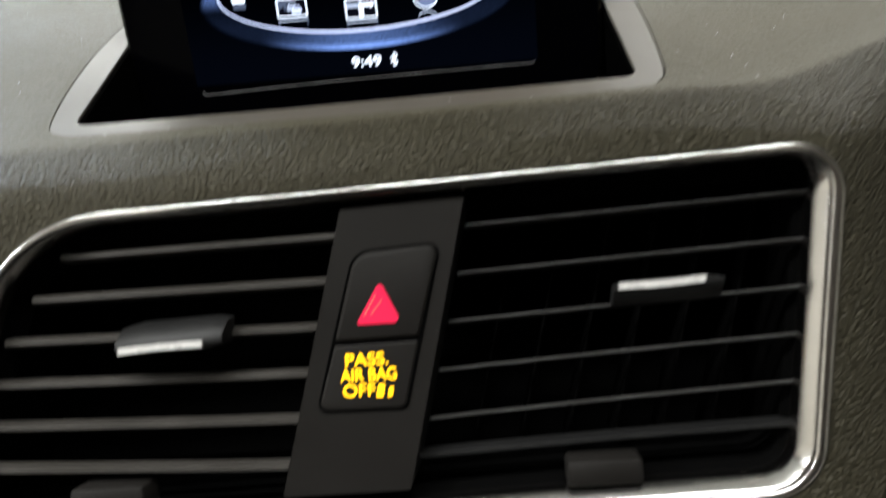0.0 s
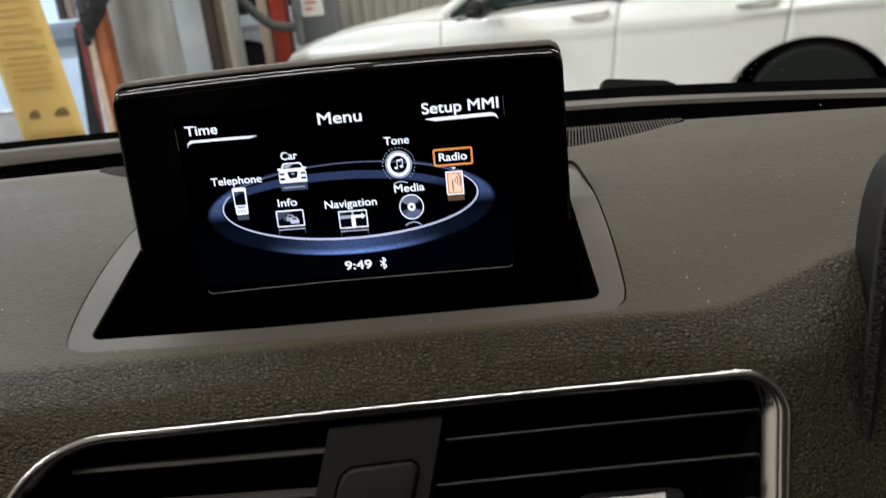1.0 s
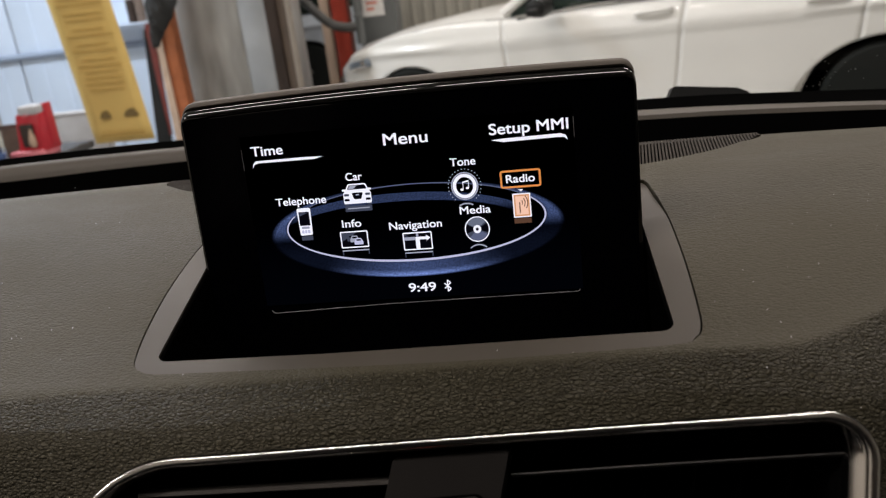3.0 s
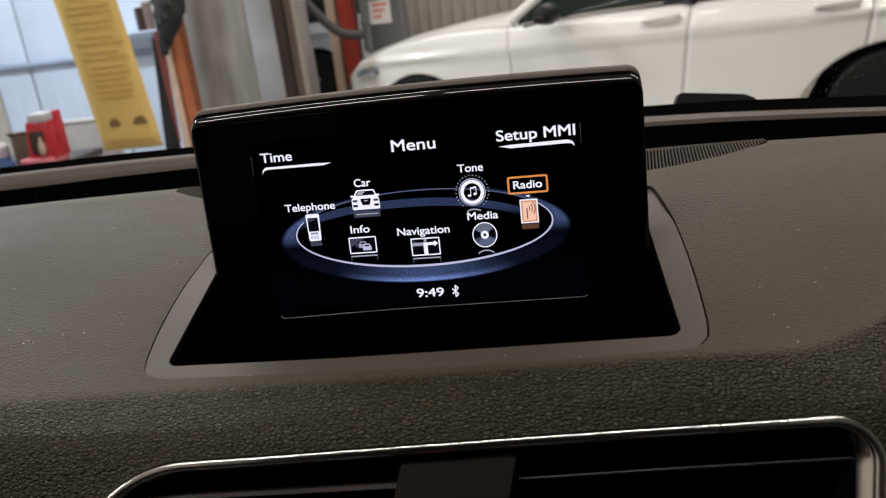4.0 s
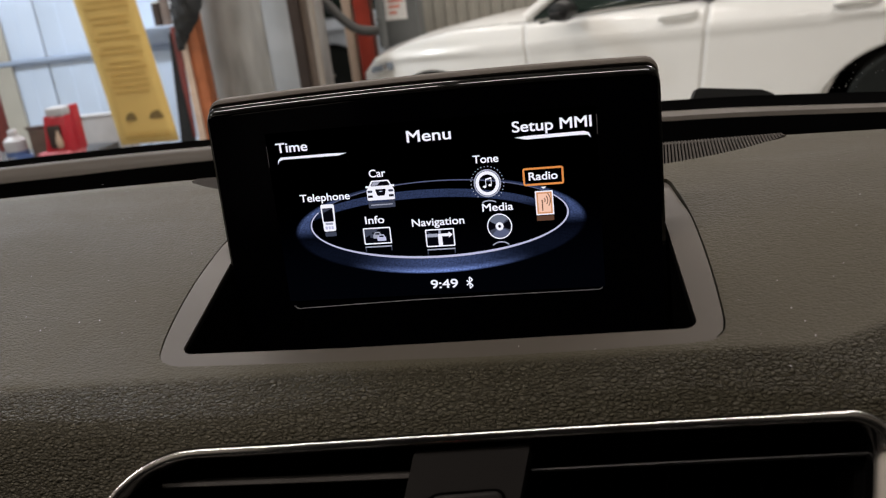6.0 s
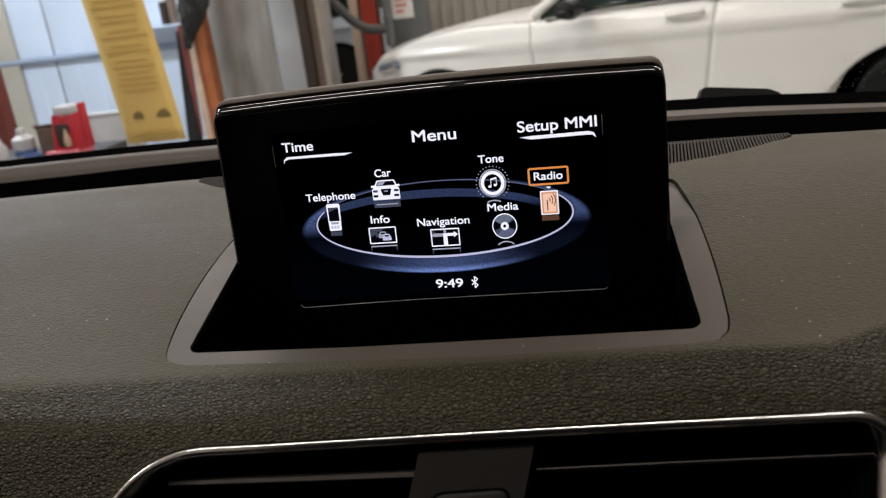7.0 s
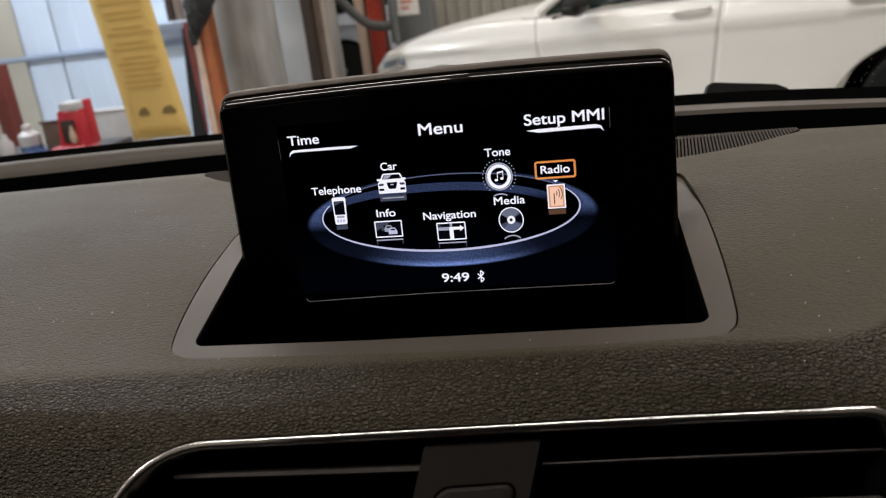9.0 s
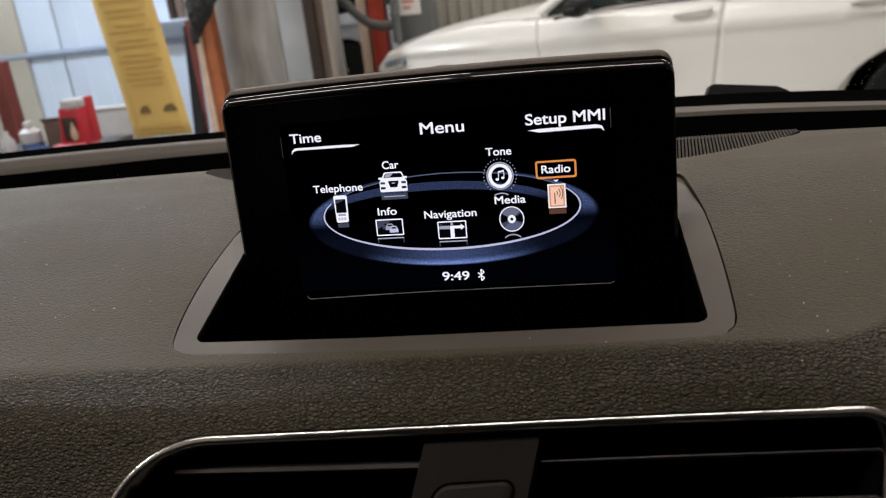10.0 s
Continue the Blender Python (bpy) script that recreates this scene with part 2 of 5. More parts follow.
M["lcd_ring_far"] = glow("lcd_ring_far", (0.10, 0.12, 0.20), 1.0)
M["lcd_orange"] = glow("lcd_orange", (0.72, 0.27, 0.07), 1.0)
M["lcd_peach"] = glow("lcd_peach", (0.88, 0.56, 0.41), 1.0)
M["lcd_tan"] = glow("lcd_tan", (0.62, 0.30, 0.14), 1.0)
M["lcd_black"] = glow("lcd_black", (0.002, 0.002, 0.004), 1.0)
M["lcd_brown"] = glow("lcd_brown", (0.10, 0.05, 0.03), 1.0)


# ---- mesh helpers ----
def lerp(a, b, f):
    return a + (b - a) * f


def thing(name, m, label, category, group="", kind=""):
    ob = new(name)
    ob.matrix_world = m
    ob.empty_display_size = 0.05
    return tagged(ob, label, category, group, kind)


def mesh_of(name, bm, material, smooth=None):
    bmesh.ops.remove_doubles(bm, verts=bm.verts, dist=1e-7)
    bmesh.ops.recalc_face_normals(bm, faces=bm.faces)
    me = bpy.data.meshes.new(name)
    bm.to_mesh(me)
    bm.free()
    me.materials.append(material)
    if smooth:
        me.shade_smooth()
        me.set_sharp_from_angle(angle=radians(smooth))
    return me


def part(name, bm, material, parent, label="", smooth=35, m=None):
    ob = new(name, mesh_of(name, bm, material, smooth))
    ob.parent = parent
    if m is not None:
        ob.matrix_local = m
    if label:
        tagged(ob, label)
    return ob


def solo(name, bm, material, label, category, group="", kind="", smooth=35, m=None):
    ob = new(name, mesh_of(name, bm, material, smooth))
    if m is not None:
        ob.matrix_world = m
    return tagged(ob, label, category, group, kind)


def box(bm, x0, x1, y0, y1, z0, z1, bevel=0.0, seg=2):
    r = bmesh.ops.create_cube(bm, size=1.0, matrix=Matrix.Translation(((x0 + x1) / 2, (y0 + y1) / 2, (z0 + z1) / 2)) @ Matrix.Diagonal((x1 - x0, y1 - y0, z1 - z0, 1)))
    if bevel:
        es = {e for v in r["verts"] for e in v.link_edges}
        bmesh.ops.bevel(bm, geom=list(es), offset=bevel, segments=seg, profile=0.5, affect="EDGES")
    return bm


def boxed(x0, x1, y0, y1, z0, z1, bevel=0.0, seg=2):
    return box(bmesh.new(), x0, x1, y0, y1, z0, z1, bevel, seg)


def outline(corners, step=8):
    """A closed outline with rounded corners, from (x, y, radius), anticlockwise."""
    pts = []
    n = len(corners)
    for i in range(n):
        p, r = Vector(corners[i][:2]), corners[i][2]
        a = (Vector(corners[i - 1][:2]) - p).normalized()
        b = (Vector(corners[(i + 1) % n][:2]) - p).normalized()
        if r <= 0:
            pts.append(p)
            continue
        half = a.angle(b) / 2
        d = r / math.tan(half)
        mid = p + (a + b).normalized() * (r / math.sin(half))
        s, e = p + a * d - mid, p + b * d - mid
        turn = s.angle_signed(e)
        for k in range(step + 1):
            ang = -turn * k / step
            c, q = math.cos(ang), math.sin(ang)
            pts.append(mid + Vector((s.x * c - s.y * q, s.x * q + s.y * c)))
    return pts


def dense(pts, gap):
    out = []
    for i, p in enumerate(pts):
        q = pts[(i + 1) % len(pts)]
        k = max(1, int((q - p).length / gap))
        out += [p.lerp(q, j / k) for j in range(k)]
    return out


def prism(bm, pts, z0, z1, lift=None):
    """A plate with this outline, from z0 to z1."""
    lo = [bm.verts.new((p.x, p.y, z0)) for p in pts]
    hi = [bm.verts.new((p.x, p.y, z1 + (lift(p.x, p.y) if lift else 0))) for p in pts]
    bm.faces.new(lo[::-1])
    bm.faces.new(hi)
    n = len(pts)
    for i in range(n):
        bm.faces.new((lo[i], lo[(i + 1) % n], hi[(i + 1) % n], hi[i]))
    return bm


def sweep(bm, pts, profile, closed_profile=True, closed=True):
    """A profile of (inward, height) carried round an outline in the xy plane."""
    n = len(pts)
    rings = []
    for i, p in enumerate(pts):
        if closed or 0 < i < n - 1:
            t = (pts[(i + 1) % n] - pts[i - 1]).normalized()
        else:
            t = (pts[1] - pts[0]).normalized() if i == 0 else (pts[-1] - pts[-2]).normalized()
        inward = Vector((-t.y, t.x))
        rings.append([bm.verts.new((p.x + inward.x * d, p.y + inward.y * d, h)) for d, h in profile])
    k = len(profile)
    for i in range(n if closed else n - 1):
        a, b = rings[i], rings[(i + 1) % n]
        for j in range(k if closed_profile else k - 1):
            bm.faces.new((a[j], a[(j + 1) % k], b[(j + 1) % k], b[j]))
    if not closed and closed_profile:
        bm.faces.new(rings[0][::-1])
        bm.faces.new(rings[-1])
    return bm


def lathe(bm, profile, seg=32, m=Matrix()):
    """Turn (radius, height) round the local z axis."""
    rows = []
    for r, z in profile:
        rows.append([bm.verts.new(m @ Vector((r * math.cos(2 * math.pi * i / seg), r * math.sin(2 * math.pi * i / seg), z))) for i in range(seg)])
    for a, b in zip(rows, rows[1:]):
        for i in range(seg):
            bm.faces.new((a[i], a[(i + 1) % seg], b[(i + 1) % seg], b[i]))
    bm.faces.new(rows[0][::-1])
    bm.faces.new(rows[-1])
    return bm


def tube(bm, pts, radius, seg=8):
    pts = [Vector(p) for p in pts]
    rings = []
    for i, p in enumerate(pts):
        t = (pts[min(i + 1, len(pts) - 1)] - pts[max(i - 1, 0)]).normalized()
        u = t.cross(Vector((0.31, 0.2, 0.93))).normalized()
        v = t.cross(u)
        r = radius(i / (len(pts) - 1)) if callable(radius) else radius
        rings.append([bm.verts.new(p + (u * math.cos(2 * math.pi * k / seg) + v * math.sin(2 * math.pi * k / seg)) * r) for k in range(seg)])
    for a, b in zip(rings, rings[1:]):
        for k in range(seg):
            bm.faces.new((a[k], a[(k + 1) % seg], b[(k + 1) % seg], b[k]))
    bm.faces.new(rings[0][::-1])
    bm.faces.new(rings[-1])
    return bm


def curve_pts(pts, n):
    """n+1 points along a smooth line through the given ones."""
    pts = [Vector(p) for p in pts]
    out = []
    for k in range(n + 1):
        s = k / n * (len(pts) - 1)
        i = min(int(s), len(pts) - 2)
        f = s - i
        p0, p1, p2, p3 = pts[max(i - 1, 0)], pts[i], pts[i + 1], pts[min(i + 2, len(pts) - 1)]
        out.append(0.5 * ((2 * p1) + (p2 - p0) * f + (2 * p0 - 5 * p1 + 4 * p2 - p3) * f * f + (3 * p1 - p0 - 3 * p2 + p3) * f ** 3))
    return out


def cut(ob, cutters):
    """Take the cutters' shapes out of ob."""
    for c in cutters:
        md = ob.modifiers.new("cut", "BOOLEAN")
        md.object, md.operation, md.solver = c, "DIFFERENCE", "EXACT"
    bpy.context.view_layer.update()
    ev = ob.evaluated_get(bpy.context.evaluated_depsgraph_get())
    me = bpy.data.meshes.new_from_object(ev)
    ob.modifiers.clear()
    bm = bmesh.new()
    bm.from_mesh(me)
    bmesh.ops.dissolve_degenerate(bm, dist=0.0002, edges=bm.edges)
    bm.to_mesh(me)
    bm.free()
    ob.data = me
    me.shade_smooth()
    me.set_sharp_from_angle(angle=radians(35))
    for c in cutters:
        bpy.data.objects.remove(c)


def words(name, body, x0, x1, y, cap, material, parent, m, bold=0.0):
    """Lettering from x0 to x1 on the base line y, with capitals of that height."""
    c = bpy.data.curves.new(name, "FONT")
    c.body, c.size, c.offset = body, 1.0, 0.0
    tmp = new(name + "_tmp", c)
    bpy.context.view_layer.update()
    me = bpy.data.meshes.new_from_object(tmp.evaluated_get(bpy.context.evaluated_depsgraph_get()))
    bpy.data.objects.remove(tmp)
    xs = [v.co.x for v in me.vertices]
    lo, hi = min(xs), max(xs)
    k = (x1 - x0 - bold) / (hi - lo)
    me.transform(Matrix.Diagonal((k, cap / 0.7, 1, 1)) @ Matrix.Translation((-lo, 0, 0)))
    if bold:
        bm = bmesh.new()
        bm.from_mesh(me)
        for q, (dx, dy) in enumerate(((bold, 0), (bold, bold * 0.7), (0, bold * 0.7))):
            twin = me.copy()
            twin.transform(Matrix.Translation((dx, dy, 0.00001 * (q + 1))))
            bm.from_mesh(twin)
        bm.to_mesh(me)
        bm.free()
    me.materials.clear()
    me.materials.append(material)
    ob = new(name, me)
    ob.parent = parent
    ob.matrix_local = m @ Matrix.Translation((x0, y, 0))
    return ob


# ---- frames of the parts of the car ----
LEAN = 4.5          # the display leans back by this
DISPLAY = pose(0, 0, 1.05, 90 - LEAN)
VENTS = pose(0, -0.104, 1.0315, 64.69)
TRIM = pose(0, -0.060, 1.057, 14.04)


# ---- dashboard ----
PROFILE = [(-0.176, 0.880), (-0.1505, 0.9385), (-0.1290, 0.9840), (-0.1100, 1.0240), (-0.1068, 1.0330), (-0.1040, 1.0382), (-0.1000, 1.0425), (-0.0955, 1.0457), (-0.0895, 1.0488), (-0.0838, 1.0514), (-0.0812, 1.0524), (-0.0790, 1.0531), (-0.0765, 1.0536),
           (-0.0715, 1.0545), (-0.0640, 1.0562), (-0.0450, 1.0610), (0.0, 1.0722), (0.0450, 1.0830), (0.0850, 1.0878), (0.1300, 1.0880), (0.1650, 1.0840), (0.1780, 1.0800), (0.1840, 1.0740), (0.1860, 1.0640), (0.1860, 0.90), (-0.10, 0.86)]



def crease_back(x):
    """How far the front crease of the pad draws back at x."""
    q = max(0.0, x - 0.15) ** 2
    return 0.0437 * max(0.0, min(0.25, x) + 0.09) + 0.056 * q / (q + 0.004)


def face_back(x):
    """How far the face round the vents draws back at x."""
    return float(np.interp(x, [-0.16, -0.12, -0.08, -0.05, 0.0, 0.05, 0.10, 0.17, 0.180, 0.19, 0.20, 0.22, 0.25, 0.30], [-0.001, -0.002, -0.0015, 0.0, 0.005, 0.0095, 0.0122, 0.0132, 0.0150, 0.0195, 0.0260, 0.0400, 0.0560, 0.0660]))


def dash_shape(x, y, z):
    """The dash bends back a little towards its ends, and its front draws back towards the instruments."""
    bow = 0.20 * min(abs(x + 0.03), 0.6) ** 2
    reach = 0.03 + 1.6 * crease_back(x)
    shift = float(np.interp(y, [-0.0995, -0.0825, -0.0700, reach], [face_back(x), crease_back(x), crease_back(x), 0.0]))
    if z < 0.93:
        shift = 0.0
    z += float(np.interp(y, [-0.0995, -0.0825, -0.0700, reach], [0.0, 0.2425 * crease_back(x), 0.2425 * crease_back(x), 0.0]))
    ease = max(0.0, min(1.0, (x - 0.12) / 0.07))
    z -= 0.0026 * ease * max(0.0, 1 - abs(y + 0.0775) / 0.034) if z > 1.02 else 0.0
    return (x, y + shift - bow * max(0.0, min(1.0, (y - 0.05) / 0.13)), z)


dash = thing("dashboard", pose(0, 0, 0), "dark grey soft-touch dashboard with leather grain around a pop-up display", "dashboard")
bm = bmesh.new()
rows = []
for x in [-0.805 + 0.02 * i for i in range(29)] + [-0.23 + 0.006 * i for i in range(87)] + [0.30 + 0.0202 * i for i in range(26)]:
    rows.append([bm.verts.new(dash_shape(x, y, z)) for y, z in PROFILE])
for a, b in zip(rows, rows[1:]):
    for j in range(len(PROFILE)):
        k = (j + 1) % len(PROFILE)
        bm.faces.new((a[j], a[k], b[k], b[j]))
bm.faces.new(rows[0])
bm.faces.new(rows[-1][::-1])
pad = part("pad", bm, M["dash"], dash, smooth=50)

CHROME = dense(outline([(0.1806, 0.0127, 0.017), (-0.1165, 0.0018, 0.052), (-0.162, -0.1235, 0.018), (0.1658, -0.1112, 0.020)], 16), 0.004)
BEZEL = [Vector((p.x, p.y)) for p in curve_pts([(-0.103, -0.0121, 0), (0.0, -0.0124, 0), (0.060, -0.0110, 0), (0.1125, -0.0074, 0), (0.1219, -0.0030, 0), (0.1248, 0.004, 0), (0.1254, 0.016, 0), (0.1253, 0.038, 0), (0.1244, 0.062, 0), (0.1225, 0.087, 0), (0.1194, 0.108, 0), (0.1181, 0.1172, 0), (0.1171, 0.1237, 0), (0.1157, 0.1277, 0), (0.1138, 0.1295, 0), (0.100, 0.134, 0), (0.0, 0.141, 0), (-0.096, 0.138, 0), (-0.1115, 0.116, 0), (-0.1176, 0.092, 0), (-0.1201, 0.069, 0), (-0.1208, 0.049, 0), (-0.1200, 0.029, 0), (-0.1184, 0.013, 0), (-0.1165, 0.0015, 0), (-0.1150, -0.0043, 0), (-0.1121, -0.0082, 0), (-0.1077, -0.0110, 0), (-0.103, -0.0121, 0)], 120)][:-1]
def grille_front(x):
    """The curved front edge of the defroster grille."""
    return 0.1568 - 0.084 * max(0.0, 1 - (x / 0.1955) ** 2) ** 0.55


GRILLE = [Vector((x, grille_front(x))) for x in [-0.1954 * math.cos(math.pi * k / 40) for k in range(41)]] + [Vector((0.206, 0.21)), Vector((-0.206, 0.21))]



def wider(pts, by):
    """An outline moved outwards by by(point) at each point."""
    out = []
    for i, p in enumerate(pts):
        t = (pts[(i + 1) % len(pts)] - pts[i - 1]).normalized()
        out.append(p + Vector((t.y, -t.x)) * by(p))
    return out


def cutter(pts, z0, z1, m):
    ob = new("cutter", mesh_of("cutter", prism(bmesh.new(), pts, z0, z1), M["void"]))
    ob.matrix_world = m
    return ob


cut(pad, [cutter(wider(CHROME, lambda p: 0.0005), -0.09, 0.06, VENTS), cutter(wider(BEZEL, lambda p: float(np.interp(p.y, [-0.0100, -0.004, 0.004], [-0.0004, 0.0004, 0.00085]))), -0.09, 0.05, TRIM), cutter(GRILLE, 1.078, 1.12, pose(0, 0, 0))])

# bezel round the display's opening
WELL = outline([(-0.1058, -0.0034, 0.0055), (-0.03, -0.0029, 0), (0.007, -0.0018, 0), (0.1152, 0.0018, 0.0055), (0.1100, 0.088, 0.006), (-0.1085, 0.088, 0.006)], 6)
def sag(y):
    """The bezel bends down behind the display, with the pad."""
    return 0.11 * max(0.0, y - 0.085)


bm = bmesh.new()
lo, hi = dense(BEZEL, 0.006), dense(WELL, 0.006)
loops = []
for pts, z in ((lo, 0.0003), (hi, 0.0002)):
    vs = [bm.verts.new((p.x, p.y, z - sag(p.y))) for p in pts]
    loops += [bm.edges.new((vs[i], vs[(i + 1) % len(vs)])) for i in range(len(vs))]
bmesh.ops.triangle_fill(bm, edges=loops, use_beauty=True)
for pts, z in ((lo, 0.0003), (hi, 0.0002)):
    n = len(pts)
    a = [bm.verts.new((p.x, p.y, z - sag(p.y))) for p in pts]
    b = [bm.verts.new((p.x, p.y, -0.016)) for p in pts]
    for i in range(n):
        bm.faces.new((a[i], a[(i + 1) % n], b[(i + 1) % n], b[i]))
part("display_bezel", bm, M["trim"], dash, "smooth satin grey bezel round the display", m=TRIM)
# Well wall and floor carry the opening's shade as a flat black.
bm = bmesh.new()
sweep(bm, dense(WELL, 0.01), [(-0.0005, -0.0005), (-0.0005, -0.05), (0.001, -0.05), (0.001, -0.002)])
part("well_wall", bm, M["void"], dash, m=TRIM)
part("well_ledge", boxed(-0.088, 0.104, -0.0015, 0.0008, -0.0062, -0.0050, 0.0004), M["slat"], dash, "thin plastic ledge inside the opening", m=TRIM @ pose(0.008, 0.0012, 0, 0, 0, 1.45))
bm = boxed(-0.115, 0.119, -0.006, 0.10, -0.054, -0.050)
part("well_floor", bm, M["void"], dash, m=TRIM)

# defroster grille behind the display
# The bed is painted black for the shade between the ribs.
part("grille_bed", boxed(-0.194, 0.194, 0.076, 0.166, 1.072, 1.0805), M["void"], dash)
gx = [-0.1945 + 0.389 * k / 40 for k in range(41)]
bm = prism(bmesh.new(), [Vector((x, max(0.1490, grille_front(x) + 0.0008))) for x in gx] + [Vector((x, 0.1765 - 0.20 * (x + 0.03) ** 2)) for x in gx[::-1]], 1.0775, 1.0838, lambda x, y: float(np.interp(y, [0.13, 0.165, 0.178], [1.0876, 1.0834, 1.0795])) - 1.0838)
grille = part("defroster_grille", bm, M["grille"], dash, "ribbed dark grey defroster grille")
RIB = mesh_of("rib", boxed(-0.00055, 0.00055, -0.5, 0.5, 0, 0.0066, 0.0), M["grille"])
for i in range(196):
    x = -0.195 + 0.0020 * i
    y0, y1 = grille_front(x) + 0.0006, 0.1492
    if y1 - y0 > 0.003:
        ob = new("rib", RIB)
        ob.parent = grille
        ob.matrix_local = Matrix.Translation((x, (y0 + y1) / 2, 1.0805)) @ pose(0, 0, 0, 0, 0, -5) @ Matrix.Diagonal((1, y1 - y0, 1, 1))

# specks of dust on the pad
rng = random.Random(11)
tops = PROFILE[6:20]
bm = bmesh.new()
for k in range(260):
    x, y = rng.uniform(-0.42, 0.32), rng.choice((rng.uniform(-0.095, 0.02), rng.uniform(-0.05, 0.16)))
    if abs(x) < 0.132 and y > -0.072:
        continue
    z = float(np.interp(y, [p[0] for p in tops], [p[1] for p in tops]))
    c = Vector(dash_shape(x, y, z))
    r = rng.uniform(0.00012, 0.00034)
    a = rng.uniform(0, 6.28)
    vs = [bm.verts.new(c + Vector((r * rng.uniform(0.6, 1.6) * math.cos(a + q), r * math.sin(a + q), 0.0004 * (1 + (q > 3))))) for q in (0, 1.3, 2.9, 4.4)]
    bm.faces.new(vs)
solo("dust", bm, M["edge"], "pale dust specks lying on the dashboard pad", "dust", kind="stuff", smooth=0)

# gutter and rounded lip under the windscreen
def bowed(x):
    """How far the foot of the windscreen comes back at x."""
    d = abs(x + 0.25)
    return 0.283 * d * d if d < 0.6 else 0.102 + 0.34 * (d - 0.6)


def ribbon(bm, section, x0=-0.78, x1=0.78, n=64):
    rings = []
    for i in range(n + 1):
        x = x0 + (x1 - x0) * i / n
        rings.append([bm.verts.new((x, y - bowed(x), z(x) if callable(z) else z)) for y, z in section])
    for a, b in zip(rings, rings[1:]):
        for j in range(len(section)):
            q = (j + 1) % len(section)
            bm.faces.new((a[j], a[q], b[q], b[j]))
    bm.faces.new(rings[0])
    bm.faces.new(rings[-1][::-1])
    return bm


def lip_rise(x):
    """How much higher the lip stands towards the driver."""
    return float(np.interp(x, [-0.4, -0.25, 0.12, 0.2, 0.28, 0.36], [0.0005, 0.0, 0.004, 0.005, 0.0045, 0.004]))


def lip_foot(x):
    return 1.0500 + 0.020 * max(-0.45, min(0.3, x)) + lip_rise(x) + float(np.interp(x, [-0.4, -0.3, 0.12, 0.28], [0.0066, 0.0060, 0.0034, 0.0016]))


# Gutter blackened to paint in the shade of the gap below the lip.
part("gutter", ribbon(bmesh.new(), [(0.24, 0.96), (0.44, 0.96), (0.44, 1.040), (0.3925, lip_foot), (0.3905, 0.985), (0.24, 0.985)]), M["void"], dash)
part("windscreen_lip", ribbon(bmesh.new(), [(0.393, lip_foot), (0.3945, lambda x: lip_foot(x) + 0.0035), (0.399, lambda x: 1.0590 + lip_rise(x)), (0.408, lambda x: 1.0615 + lip_rise(x)), (0.440, lambda x: 1.0600 + lip_rise(x)), (0.440, 1.0420)]), M["ridge"], dash, "grey padded lip below the windscreen", smooth=60)

# ---- centre vents ----
vents = thing("air_vents", VENTS, "pair of black air vents in one satin chrome frame", "air vent")


def vent_sink(x):
    """The frame turns away towards the driver: how far it stands off its plane at x."""
    return float(np.interp(x, [-0.16, -0.12, -0.08, -0.05, 0.0, 0.05, 0.10, 0.17], [0.003, 0.002, 0.0, -0.002, -0.0068, -0.0108, -0.0133, -0.0138]))


BEAD = [(0.0002, -0.010), (0.0002, 0.0042)] + [(0.0012 - 0.0010 * math.cos(math.radians(q)), 0.0044 + 0.0012 * math.sin(math.radians(q))) for q in range(2, 91, 8)] + [(0.0024, 0.0054), (0.0031, 0.0050), (0.0034, 0.0042), (0.0034, -0.010)]
bm = sweep(bmesh.new(), CHROME, BEAD)
bm.verts.ensure_lookup_table()
for i, p in enumerate(CHROME):
    t = (CHROME[(i + 1) % len(CHROME)] - CHROME[i - 1]).normalized()
    grow = 0.0003 * max(0.0, -t.x) + 0.0012 * max(0.0, t.y)
    for j, (d, h) in enumerate(BEAD):
        bm.verts[i * len(BEAD) + j].co += Vector((t.y, -t.x, 0)) * grow * max(0.0, 1 - d / 0.0034)
part("chrome_frame", bm, M["chrome"], vents, "satin chrome frame with rounded corners", smooth=50)
BEVEL = [(0.0034, 0.0046), (0.0040, 0.0045), (0.0046, 0.0040), (0.0082, 0.0002), (0.0086, -0.0006), (0.0086, -0.010), (0.0034, -0.010)]
bm = sweep(bmesh.new(), CHROME, BEVEL)
bm.verts.ensure_lookup_table()
for i, p in enumerate(CHROME):
    t = (CHROME[(i + 1) % len(CHROME)] - CHROME[i - 1]).normalized()
    wide = lerp(0.3, 1.0, max(0.0, min(1.0, (0.8 * t.x + 0.9 * t.y) * 0.8 + 0.25)))
    for j, (d, h) in enumerate(BEVEL):
        v = bm.verts[i * len(BEVEL) + j]
        v.co -= Vector((-t.y, t.x, 0)) * (d - 0.0034) * (1 - wide)
part("bright_bevel", bm, M["chrome"], vents, "bright inner bevel, widest below and at the driver's end", smooth=40)
# Surround and duct painted near-black, standing in for shade deep in the vents.
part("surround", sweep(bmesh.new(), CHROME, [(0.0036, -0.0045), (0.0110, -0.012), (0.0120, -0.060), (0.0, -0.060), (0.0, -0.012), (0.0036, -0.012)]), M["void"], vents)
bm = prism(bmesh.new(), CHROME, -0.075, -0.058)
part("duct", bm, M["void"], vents)


